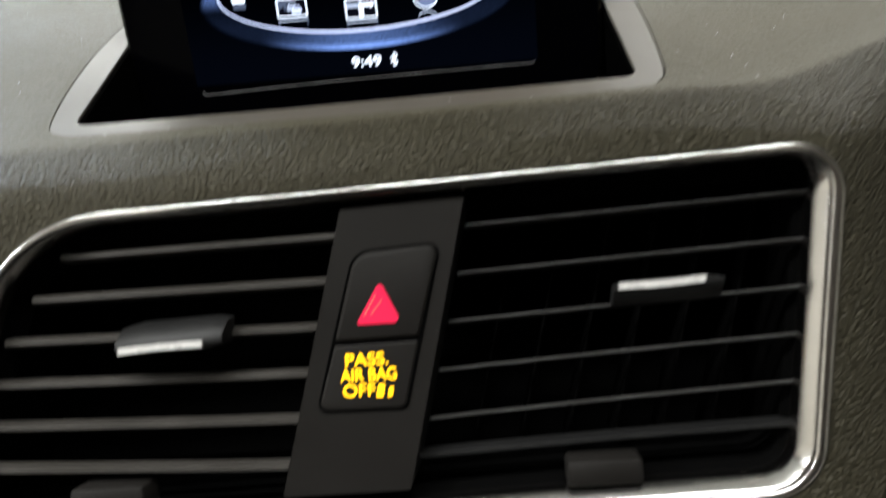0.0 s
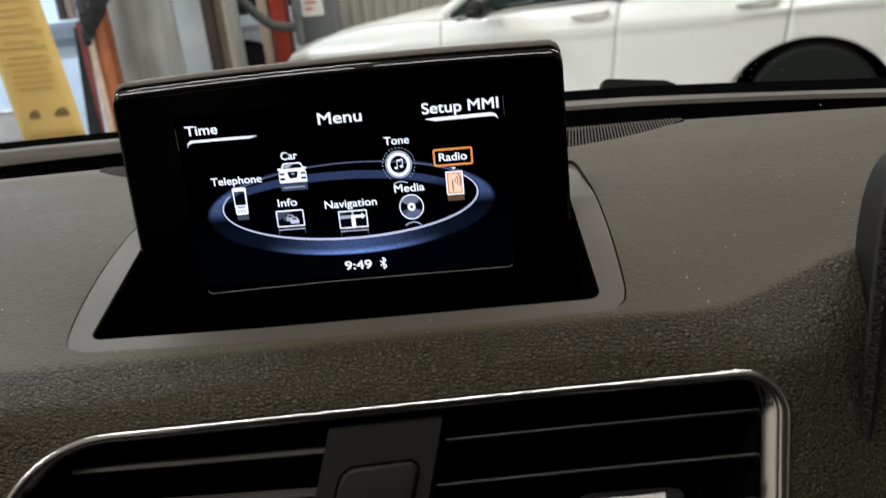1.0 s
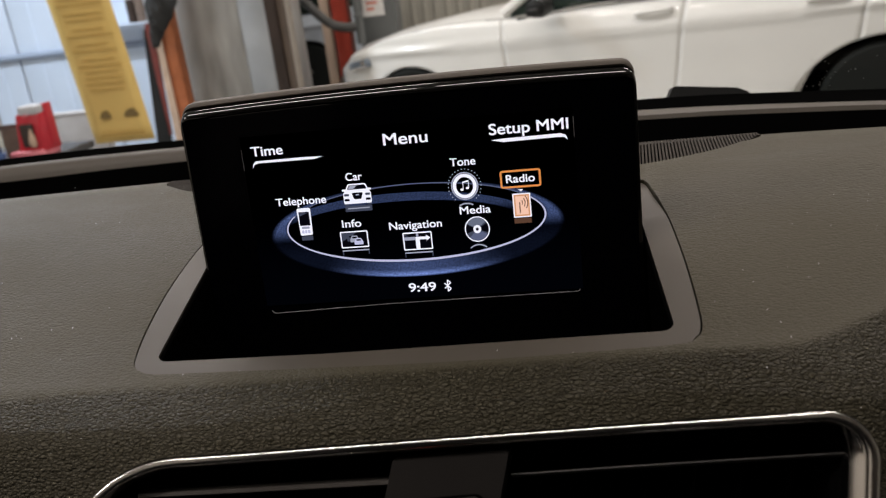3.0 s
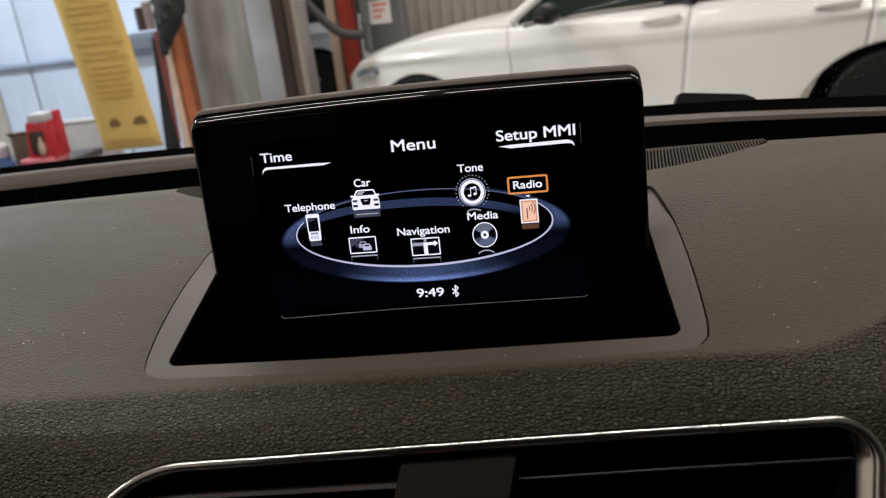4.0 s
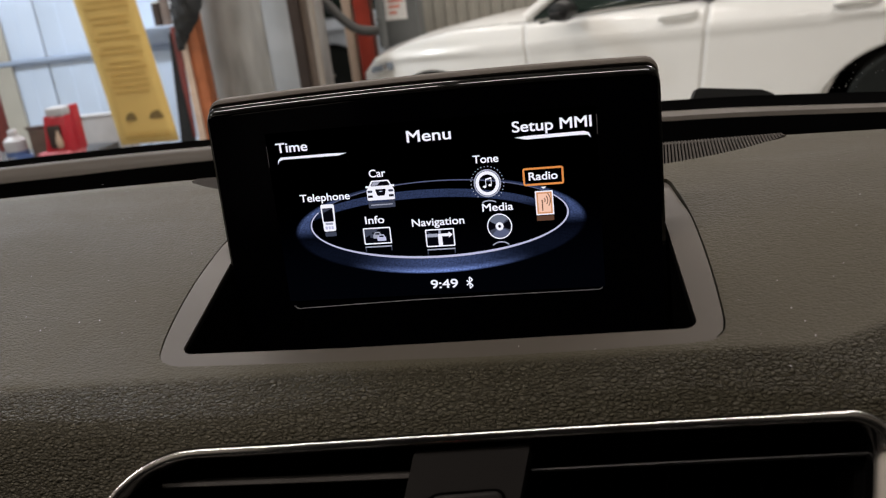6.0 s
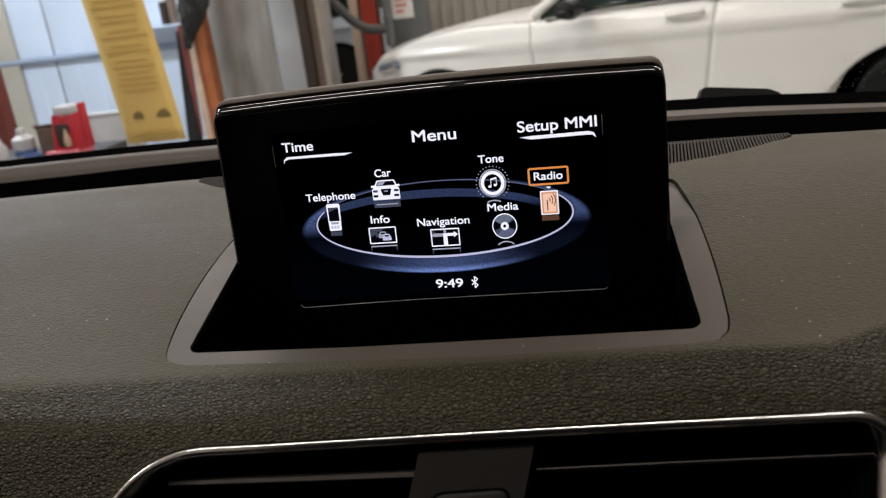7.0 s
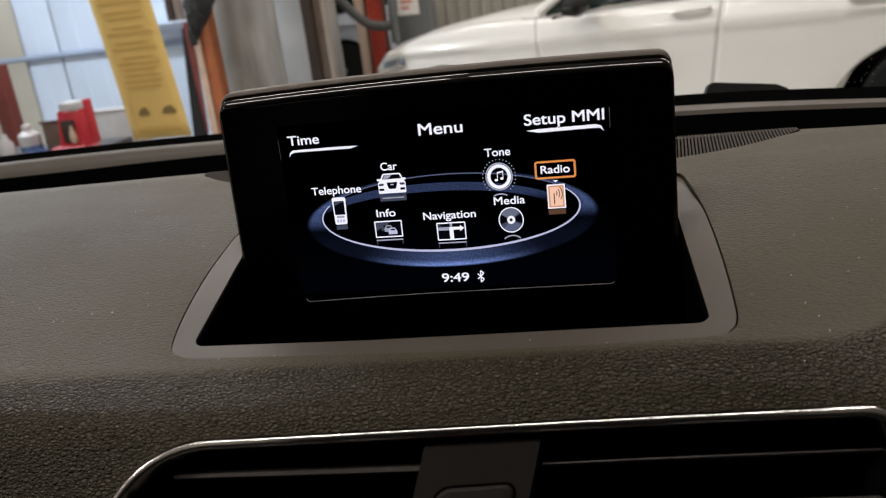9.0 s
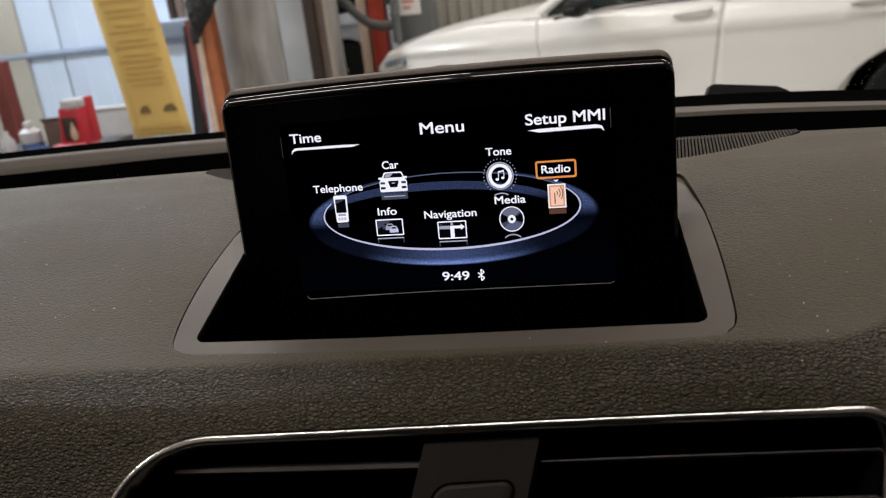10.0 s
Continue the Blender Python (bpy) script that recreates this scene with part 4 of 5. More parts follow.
slab("car_badge", -0.0243, -0.0226, 0.0564, 0.0568, M["lcd_ring"], 0.0002, Z0 + 0.00009)
for s in (-1, 1):
    x = -0.0236 + s * 0.0052
    flat("car_lamp", outline([(x + 0.0013, 0.0573, 0.0003), (x - 0.0013, 0.0573, 0.0003), (x - 0.0011, 0.0562, 0.0003), (x + 0.0011, 0.0562, 0.0003)], 2), M["lcd_dim"], Z0 + 0.00006)
    slab("car_intake", x - 0.0012, x + 0.0012, 0.0538, 0.0549, M["lcd_black"], 0.0003, Z0 + 0.00006)
    slab("car_mirror", -0.0236 + s * 0.0062 - 0.0009, -0.0236 + s * 0.0062 + 0.0009, 0.0586, 0.0596, M["lcd_white"], 0.0003)
    slab("car_tyre", -0.0236 + s * 0.0056 - 0.0011, -0.0236 + s * 0.0056 + 0.0011, 0.0516, 0.0524, M["lcd_dim"], 0.0002)
slab("car_shadow", -0.0302, -0.0170, 0.0486, 0.0514, M["lcd_dim"], 0.0004)
slab("car_shadow_edge", -0.0290, -0.0182, 0.0499, 0.0504, M["lcd_grey"], 0.0002, Z0 + 0.00003)


def mirrored(name, x0, x1, y):
    """The faint mirror image below an icon: an edge with two short legs."""
    slab(name, x0, x1, y - 0.0006, y, M["lcd_grey"], 0.0002)
    for x in (x0, x1 - 0.0005):
        slab(name, x, x + 0.0005, y - 0.0026, y - 0.0006, M["lcd_dim"], 0.0001)


# info
hollow("info_frame", -0.0347, -0.0209, 0.0307, 0.0390, 0.0006, M["lcd_white"], 0.0005)
slab("info_face", -0.0341, -0.0215, 0.0313, 0.0384, M["lcd_black"], 0.0002, Z0 - 0.00003)
flat("info_gleam", [Vector(p) for p in ((-0.0262, 0.0384), (-0.0341, 0.0384), (-0.0341, 0.0340))], M["lcd_dim"], Z0 - 0.00001)
for k, (x, y, mt) in enumerate(((-0.0292, 0.0352, "lcd_dim"), (-0.0277, 0.0347, "lcd_grey"), (-0.0258, 0.0334, "lcd_ring"))):
    flat("info_car", outline([(x + 0.0012, y + 0.0020, 0.0004), (x - 0.0012, y + 0.0020, 0.0004), (x - 0.0022, y + 0.0003, 0.0004), (x - 0.0022, y - 0.0012, 0.0003), (x + 0.0022, y - 0.0012, 0.0003), (x + 0.0022, y + 0.0003, 0.0004)], 3), M[mt], Z0 + 0.00003 * k)
    slab("info_car_screen", x - 0.0011, x + 0.0011, y + 0.0007, y + 0.0015, M["lcd_black"], 0.0002, Z0 + 0.00003 * k + 0.00002)
mirrored("info_shadow", -0.0345, -0.0211, 0.0297)
# navigation
hollow("navigation_frame", -0.0040, 0.0102, 0.0276, 0.0364, 0.0006, M["lcd_white"], 0.0005)
slab("navigation_face", -0.0034, 0.0096, 0.0282, 0.0358, M["lcd_black"], 0.0002, Z0 - 0.00003)
slab("navigation_road", 0.0021, 0.0041, 0.0282, 0.0340, M["lcd_white"], 0.0002)
slab("navigation_road", 0.0021, 0.0078, 0.0326, 0.0340, M["lcd_white"], 0.0002)
flat("navigation_arrow", [Vector((0.0074, 0.0318)), Vector((0.0094, 0.0333)), Vector((0.0074, 0.0348))], M["lcd_white"])
slab("navigation_street", -0.0034, 0.0020, 0.0325, 0.0341, M["lcd_grey"], 0.0001)
slab("navigation_street", 0.0025, 0.0037, 0.0341, 0.0358, M["lcd_grey"], 0.0001, Z0 - 0.00001)
flat("navigation_street", [Vector(p) for p in ((-0.0010, 0.0341), (-0.0020, 0.0341), (-0.0034, 0.0353), (-0.0034, 0.0358), (-0.0030, 0.0358))], M["lcd_dim"], Z0 - 0.00001)
mirrored("navigation_shadow", -0.0038, 0.0100, 0.0266)
# media: a disc
flat("disc", ellipse(0.0322, 0.0358, 0.0058, 0.0060), M["lcd_dim"])
band("disc_rim", 0.0322, 0.0358, 0.0057, 0.0059, 0.0005, M["lcd_white"], z=Z0 + 0.00003)
for a0, a1, mt in ((40, 150, "lcd_mid"), (225, 330, "lcd_ring_far"), (150, 200, "lcd_black"), (-20, 30, "lcd_black")):
    flat("disc_shade", [Vector((0.0322, 0.0358))] + ellipse(0.0322, 0.0358, 0.0053, 0.0055, 10, math.radians(a0), math.radians(a1)), M[mt], Z0 + 0.00004)
flat("disc_hub", ellipse(0.0322, 0.0358, 0.0019, 0.0020, 24), M["lcd_white"], Z0 + 0.00006)
flat("disc_hole", ellipse(0.0322, 0.0358, 0.0007, 0.00075, 16), M["lcd_black"], Z0 + 0.0001)
band("disc_shadow", 0.0322, 0.0240, 0.0050, 0.0042, 0.0006, M["lcd_grey"], math.radians(40), math.radians(140), 16)
# tone: a dial with dots and a note
band("dial", 0.0282, 0.0568, 0.0048, 0.0050, 0.0016, M["lcd_white"])
band("dial_edge", 0.0282, 0.0568, 0.0061, 0.0063, 0.0006, M["lcd_grey"])
for k in range(24):
    t = math.radians(-50 + 280 * k / 23)
    flat("dial_dot", ellipse(0.0282 + 0.0077 * math.cos(t), 0.0568 + 0.0080 * math.sin(t), 0.00028, 0.00028, 8), M["lcd_grey"])
for dx, dy in ((-0.0014, -0.0016), (0.0012, -0.0010)):
    flat("note_head", ellipse(0.0282 + dx, 0.0568 + dy, 0.0008, 0.0006, 12), M["lcd_white"])
    slab("note_stem", 0.0282 + dx + 0.0005, 0.0282 + dx + 0.0008, 0.0568 + dy, 0.0568 + dy + 0.0036, M["lcd_white"], 0.0001)
flat("note_bar", [Vector((0.0273, 0.0582)), Vector((0.0302, 0.0588)), Vector((0.0302, 0.0595)), Vector((0.0273, 0.0589))], M["lcd_white"])
band("dial_shadow", 0.0282, 0.0455, 0.0045, 0.0030, 0.0006, M["lcd_grey"], math.radians(45), math.radians(135), 16)

# ---- instrument hood beside the steering column ----
hood = thing("instrument_hood", pose(0.2150, -0.085, 1.044), "dark grey stitched instrument hood beside the dashboard", "instrument hood")
HOOD = curve_pts([(-0.0060, 0, -0.12), (-0.0035, 0, -0.006), (-0.0030, 0, 0.019), (-0.0025, 0, 0.043), (0.0002, 0, 0.063), (0.0078, 0, 0.078), (0.030, 0, 0.092), (0.09, 0, 0.104), (0.16, 0, 0.108), (0.24, 0, 0.104), (0.31, 0, 0.08), (0.33, 0, 0.03), (0.34, 0, -0.12)], 48)


def hood_ring(bm, y, shrink, sink):
    return [bm.verts.new((0.165 + (p.x - 0.165) * (1 - shrink), y, p.z - sink * max(0.0, p.z + 0.05) / 0.15)) for p in HOOD]


bm = bmesh.new()
rings = [hood_ring(bm, *r) for r in ((0.004, 0.045, 0.006), (-0.001, 0.02, 0.002), (0.0, 0.0, 0.0), (0.008, 0.014, 0.002), (0.020, 0.07, 0.010), (0.040, 0.16, 0.035), (0.050, 0.26, 0.07))]
for a, b in zip(rings, rings[1:]):
    for j in range(len(HOOD) - 1):
        bm.faces.new((a[j], a[j + 1], b[j + 1], b[j]))
part("cowl", bm, M["hood"], hood, smooth=60)
bm = bmesh.new()
va, vb = hood_ring(bm, 0.004, 0.045, 0.006), hood_ring(bm, 0.05, 0.08, 0.02)
for j in range(len(HOOD) - 1):
    bm.faces.new((va[j], va[j + 1], vb[j + 1], vb[j]))
bm.faces.new(vb)
part("inner_face", bm, M["black"], hood, smooth=40)
STITCH = mesh_of("stitch", tube(bmesh.new(), [(0, 0, -0.0013), (0, -0.0004, 0), (0, 0, 0.0013)], 0.0004, 5), M["trim"])
for j in range(7, 22):
    p = HOOD[j]
    ob = new("stitch", STITCH)
    ob.parent = hood
    ob.matrix_local = Matrix.Translation((0.165 + (p.x - 0.165) * 0.985, -0.0015, p.z - 0.001))

SPECK_X = 0.29

# ---- windscreen, wiper and the cabin round the camera ----
def screen_pt(x, f):
    """A point on the windscreen: f runs from its base to its top."""
    base = Vector((x, 0.452 - bowed(x), 1.050))
    top = Vector((x * 0.82, -0.36 - 0.10 * x * x, 1.56))
    p = base.lerp(top, f)
    return p + Vector((0, 0.53, 0.85)) * 0.035 * math.sin(math.pi * f)


bm = bmesh.new()
rows = [[bm.verts.new(screen_pt(-0.75 + 1.5 * i / 24, f / 12)) for i in range(25)] for f in range(13)]
for a, b in zip(rows, rows[1:]):
    for i in range(24):
        bm.faces.new((a[i], a[i + 1], b[i + 1], b[i]))
ws = part("glass", bm, M["pane"], thing("windscreen", pose(0, 0, 0), "clear car windscreen with a black printed lower border", "windscreen"), smooth=60)
ws.visible_shadow = False
windscreen = ws.parent
bm = bmesh.new()
for k in range(22):
    f, x = rng.uniform(0.035, 0.085), rng.gauss(SPECK_X, 0.012)
    c, r = screen_pt(x, f) + Vector((0, 0.002, 0.003)), rng.uniform(0.0003, 0.0008)
    bm.faces.new([bm.verts.new(c + Vector((r * math.cos(q), -0.53 * r * math.sin(q) * 0.8, 0.85 * r * math.sin(q)))) for q in (0, 1.05, 2.1, 3.14, 4.2, 5.2)])
part("dirt_specks", bm, M["edge"], windscreen, "small pale dirt specks on the glass", smooth=0)
part("printed_border", ribbon(bmesh.new(), [(0.4095, lambda x: 1.0600 + lip_rise(x)), (0.446, 1.040), (0.440, lambda x: 1.0634 + 1.5 * lip_rise(x)), (0.436, lambda x: 1.0634 + 1.5 * lip_rise(x)), (0.4095, lambda x: 1.0617 + lip_rise(x))], -0.74, 0.74), M["void"], windscreen, "black printed border", smooth=0)

wiper = thing("wiper_arm", pose(0.173, 0.47, 1.0485), "black wiper arm resting below the windscreen", "wiper")
bm = bmesh.new()
prism(bm, outline([(0.094, -0.012, 0.002), (0.080, 0.006, 0.008), (0.070, 0.0105, 0.006), (0.010, 0.0175, 0.005), (-0.002, -0.012, 0.002)], 5), -0.010, 0.014)
part("cover", bm, M["rubber"], wiper, m=pose(0, 0, 0, 78, 0, 0), smooth=40)
part("arm", tube(bmesh.new(), curve_pts([(0.05, 0.0, 0.004), (0.10, -0.004, -0.004), (0.20, -0.030, -0.009), (0.36, -0.10, -0.010), (0.48, -0.18, -0.010)], 16), 0.0055), M["rubber"], wiper, smooth=60)
solo("cowl_panel", ribbon(bmesh.new(), [(0.462, 0.97), (0.80, 0.90), (0.80, 0.93), (0.470, 1.036)]), M["rubber"], "black plastic cowl panel outside the windscreen", "cowl panel")

bm = bmesh.new()
NX, NY = 12, 10
rows = [[bm.verts.new((-0.62 + 1.24 * i / NX, -0.36 - 1.9 * j / NY, 1.56 + 0.05 * math.sin(math.pi * min(1, j / NY + 0.15)) - 0.10 * abs(2 * i / NX - 1) ** 3)) for i in range(NX + 1)] for j in range(NY + 1)]
for a, b in zip(rows, rows[1:]):
    for i in range(NX):
        bm.faces.new((a[i], a[i + 1], b[i + 1], b[i]))
roof = solo("headliner", bm, M["headliner"], "pale grey cloth headliner of the car", "headliner", kind="structure", smooth=60)
md = roof.modifiers.new("thick", "SOLIDIFY")
md.thickness = 0.04
for s in (-1, 1):
    side = thing("cabin_side", pose(s * 0.72, -1.0, 0.1), "dark trimmed car door below an open side window", "cabin side", "sides of the cabin", "structure")
    part("door_card", boxed(-0.04, 0.04, -1.2, 1.25, 0, 0.82, 0.02), M["cabin"], side)
    part("pillar", tube(bmesh.new(), [(-s * 0.02, 1.35, 0.82), (-s * 0.08, 1.0, 1.2), (-s * 0.10, 0.62, 1.46)], 0.04, 8), M["cabin"], side)
    part("pillar", tube(bmesh.new(), [(0, -0.15, 0.8), (-s * 0.10, -0.2, 1.44)], 0.05, 8), M["cabin"], side)
solo("cabin_floor", boxed(-0.76, 0.76, -2.3, 0.5, 0.02, 0.08), M["cabin"], "dark carpeted floor of the car", "floor", kind="structure")
# Added panel up to the roof, so chrome mirrors no bright rear opening.
solo("cabin_back", boxed(-0.70, 0.70, -2.32, -2.26, 0.08, 1.54, 0.02), M["cabin"], "unseen dark rear panel, added to keep reflections dark", "cabin wall", kind="structure")
solo("bulkhead", boxed(-0.76, 0.76, 0.22, 0.30, 0.08, 0.97), M["cabin"], "dark panel below the dashboard", "bulkhead", kind="structure")

# ---- workshop ----
X0, X1, Y0, Y1, TOP = -7.0, 6.5, -5.0, 10.4, FLOOR + 4.3
solo("floor", boxed(X0 - 0.2, X1 + 0.2, Y0 - 0.2, Y1 + 0.2, FLOOR - 0.1, FLOOR), M["floor"], "worn grey concrete workshop floor", "floor", kind="structure", smooth=0)
solo("ceiling", boxed(X0 - 0.2, X1 + 0.2, Y0 - 0.2, Y1 + 0.2, TOP, TOP + 0.1), M["ceiling"], "pale painted workshop ceiling", "ceiling", kind="structure", smooth=0)


def cladding(name, length, height, pitch, depth, material, m, label):
    """A wall of ribbed metal sheet, with its thickness."""
    bm = bmesh.new()
    n = int(length / pitch)
    pts = []
    for i in range(n):
        x = i * pitch
        pts += [(x, 0.0), (x + pitch * 0.62, 0.0), (x + pitch * 0.70, -depth), (x + pitch * 0.92, -depth)]
    pts.append((length, 0.0))
    lo, hi = [bm.verts.new((x, y, 0)) for x, y in pts], [bm.verts.new((x, y, height)) for x, y in pts]
    bl, bh = [bm.verts.new((x, 0.1, 0)) for x, y in pts], [bm.verts.new((x, 0.1, height)) for x, y in pts]
    for i in range(len(pts) - 1):
        bm.faces.new((lo[i], lo[i + 1], hi[i + 1], hi[i]))
        bm.faces.new((bl[i + 1], bl[i], bh[i], bh[i + 1]))
        bm.faces.new((hi[i], hi[i + 1], bh[i + 1], bh[i]))
    return solo(name, bm, material, label, "wall", kind="structure", smooth=0, m=m)


H = TOP - FLOOR
cladding("wall_north", X1 - X0, H, 0.15, 0.03, M["wall2"], pose(X0, Y1, FLOOR), "beige ribbed metal cladding of the workshop wall")
cladding("wall_south", X1 - X0, H, 0.30, 0.03, M["wall2"], pose(X1, Y0, FLOOR, 0, 0, 180), "beige ribbed metal cladding of the workshop wall")
cladding("wall_east", Y1 - Y0, H, 0.30, 0.03, M["wall2"], pose(X1, Y1, FLOOR, 0, 0, -90), "beige ribbed metal cladding of the workshop wall")
cladding("wall_west", Y1 - Y0, H, 0.30, 0.03, M["wall2"], pose(X0, Y0, FLOOR, 0, 0, 90), "beige ribbed metal cladding of the workshop wall")

# A batten is modelled for every lamp, the added fill ones too.
for lx, ly, lw, lc in LAMPS:
    f = thing("ceiling_light", pose(lx, ly, FLOOR + 4.07), "unseen white batten light with lit tubes on the ceiling", "ceiling light", "lights on the ceiling")
    part("batten", boxed(-0.8, 0.8, -0.06, 0.06, 0.07, 0.23, 0.01), M["enamel"], f)
    for s in (-0.05, 0.05):
        bm = bmesh.new()
        tube(bm, [(-0.76, s, 0.045), (0.76, s, 0.045)], 0.018, 8)
        part("tube", bm, M["tube"], f)

# pale blue partition with sheets, a conduit and a base rail
part_wall = thing("partition", pose(-7.0, 7.0, FLOOR), "pale blue-white sheet partition with a conduit across it", "partition", kind="structure")
for k in range(1, 6):
    x = 0.20 + 0.86 * k
    bm = boxed(x - 0.85, x - 0.012, 0, 0.03, 0.0, H - 0.02, 0.004)
    for j in range(1, 4):
        box(bm, x - 0.85 + 0.21 * j - 0.008, x - 0.85 + 0.21 * j + 0.008, -0.006, 0.001, 0.0, H - 0.03, 0.002, 1)
    part("panel", bm, M["wall"], part_wall)
part("conduit", tube(bmesh.new(), [(0, -0.035, 1.03), (4.2, -0.03, 1.03)], 0.030, 10), M["conduit"], part_wall, "blue-grey conduit", smooth=60)
part("backing", boxed(0, 4.32, 0.03, 0.08, 0, H), M["wall2"], part_wall)
part("edge_post", boxed(0.86, 1.54, -0.05, -0.009, 0, H, 0.004), M["wall2"], part_wall, "beige sheet post")

# yellow banner with lines of unreadable print
banner = thing("yellow_banner", pose(-2.46, 4.0, 0.46), "long yellow hanging banner printed with dark lines", "banner")
bm = bmesh.new()
rows = [[bm.verts.new((lerp(-0.185, 0.185, i / 6) - 0.175 * j / 24, 0.004 * math.sin(i * 1.1 + j * 0.3), 1.9 * j / 24)) for i in range(7)] for j in range(25)]
for a, b in zip(rows, rows[1:]):
    for i in range(6):
        bm.faces.new((a[i], a[i + 1], b[i + 1], b[i]))
sheet = part("sheet", bm, M["banner"], banner, smooth=80)
sheet.modifiers.new("thick", "SOLIDIFY").thickness = 0.003
rng = random.Random(4)
z = 0.30
while z < 1.85:
    w = rng.uniform(0.09, 0.145)
    c = rng.uniform(-0.004, 0.004) - 0.175 * z / 1.9
    part("print_line", boxed(c - w, c + w, -0.009, -0.006, z, z + 0.008), M["ink"], banner, smooth=0)
    z += rng.choice((0.034, 0.034, 0.05))
for x, w, h in ((-0.075, 0.042, 0.05), (0.085, 0.055, 0.05)):
    part("print_mark", prism(bmesh.new(), outline([(x + w, 0.0, 0.01), (x + w * 0.4, h, 0.012), (x - w * 0.4, h * 0.8, 0.012), (x - w, 0.0, 0.01)], 3), 0.006, 0.009), M["ink_dark"], banner, m=pose(-0.005, 0, 0.14, 90), smooth=0)
part("print_line", boxed(-0.14, 0.14, -0.009, -0.006, 0.035, 0.05), M["ink"], banner, smooth=0)
part("rail", tube(bmesh.new(), [(-0.42, 0, 1.9), (0.0, 0, 1.9)], 0.012), M["enamel"], banner)
for x in (-0.38, -0.05):
    part("cord", tube(bmesh.new(), [(x, 0, 1.9), (x, 0, TOP - 0.46)], 0.003, 5), M["enamel"], banner)


def post(name, x, y, w, d, material, label, group="", parts=(), top=H):
    p = thing(name, pose(x, y, FLOOR), label, "post", group)
    part("column", boxed(0, w, 0, d, 0.012, top, 0.006), material, p)
    part("foot_plate", boxed(-0.03, w + 0.03, -0.03, d + 0.03, 0, 0.012), material, p)
    for nm, corners, mt, lab in parts:
        part(nm, prism(bmesh.new(), [Vector(c) for c in corners], 0.0, 0.02), mt, p, lab, m=pose(0, 0, 0, 90))
    return p


post("orange_post", -2.90, 5.5, 0.152, 0.12, M["orange_steel"], "rust-orange steel post with a pale timber strip", parts=(
    ("timber_strip", ((0.055, 0.02), (0.058, 1.30), (0.014, 1.30), (-0.008, 0.02)), M["wood"], "pale timber strip"),
    ("edge_strip", ((-0.030, 0.40), (0.012, 1.24), (-0.048, 1.24), (-0.052, 0.40)), M["brown_red"], "dark red edge strip"),
    ("dark_strip", ((-0.034, 0.02), (-0.054, 1.20), (-0.066, 1.20), (-0.195, 0.02)), M["rubber"], "dark grey cover sheet")))
post("red_post", -3.515, 4.0, 0.098, 0.09, M["brown_red"], "short dark red painted steel post", top=1.155)
post("lift_column", -2.00, 5.45, 0.085, 0.04, M["brown_steel"], "tall dark brown lift column")
post("lift_column", -1.913, 5.47, 0.060, 0.03, M["mid_brown"], "tall grey-brown lift column")
post("beige_column", -1.851, 5.46, 0.042, 0.03, M["beige_steel"], "slim beige steel column beside brown ones")
post("orange_post", -2.045, 7.0, 0.085, 0.10, M["wood"], "slim pale orange post of a car lift")
post("red_lift_post", -1.935, 7.0, 0.142, 0.16, M["red_steel"], "bright red post of a car lift")

panel = thing("grey_locker", pose(-2.87, 5.75, FLOOR), "tall plain grey steel locker", "locker")
part("body", boxed(0, 0.89, 0, 0.5, 0.05, 2.6, 0.01), M["locker"], panel)
part("door", boxed(0.015, 0.563, -0.02, 0, 0.08, 2.57, 0.006), M["locker"], panel)
part("side_door", boxed(0.565, 0.885, -0.02, 0, 0.08, 2.57, 0.006), M["pale_steel"], panel, "pale blue-grey door")
part("plinth", boxed(0.02, 0.70, 0.02, 0.48, 0, 0.05), M["black"], panel)
part("handle", boxed(0.54, 0.56, -0.045, -0.02, 1.9, 2.1, 0.004), M["chrome"], panel)

# dark cloth hung over the orange post, and a hanging hose
cloth = bmesh.new()
tube(cloth, curve_pts([(-2.687, 5.33, TOP), (-2.687, 5.33, 2.2), (-2.687, 5.33, 1.5), (-2.70, 5.33, 1.25), (-2.74, 5.34, 1.12), (-2.80, 5.36, 1.0), (-2.845, 5.38, 0.89)], 42), lambda f: float(np.interp(f * 6, [0, 2, 3, 4, 5, 6], [0.115, 0.115, 0.110, 0.085, 0.045, 0.012])), 24)
for v in cloth.verts:
    v.co.x += 0.012 * math.sin(v.co.y * 170 + v.co.z * 3)
    v.co.y += 0.015 * math.sin(v.co.x * 110 + v.co.z * 5)
solo("hanging_cloth", cloth, M["cloth"], "dark grey cloth hung from a post", "cloth", smooth=60)
hose = thing("hose", pose(0, 0, 0), "grey exhaust hose hanging in a loop from above", "hose")
part("pipe", tube(bmesh.new(), curve_pts([(-2.24, 6.6, 2.2), (-2.16, 6.6, 1.35), (-2.093, 6.6, 1.138), (-1.955, 6.6, 0.955), (-1.83, 6.6, 0.845), (-1.72, 6.6, 0.812), (-1.62, 6.6, 0.810)], 40), 0.042, 10), M["hose"], hose, smooth=60)
part("connector", lathe(bmesh.new(), [(0.030, -0.14), (0.036, -0.12), (0.036, 0.08), (0.046, 0.085), (0.046, 0.11), (0.036, 0.115), (0.030, 0.60)], 16, Matrix.Translation((-1.60, 6.6, 0.80))), M["cabinet"], hose, "grey upright pipe that the hose joins", smooth=40)
part("bracket", boxed(-1.63, -1.57, 6.6, 6.905, 1.16, 1.20, 0.004), M["cabinet"], hose)

ctrl = thing("control_box", pose(-1.675, 6.9, FLOOR), "dark grey control cabinet with a white warning label", "cabinet")
part("body", boxed(0, 0.34, 0, 0.3, 0, 2.2, 0.01), M["cabinet"], ctrl)
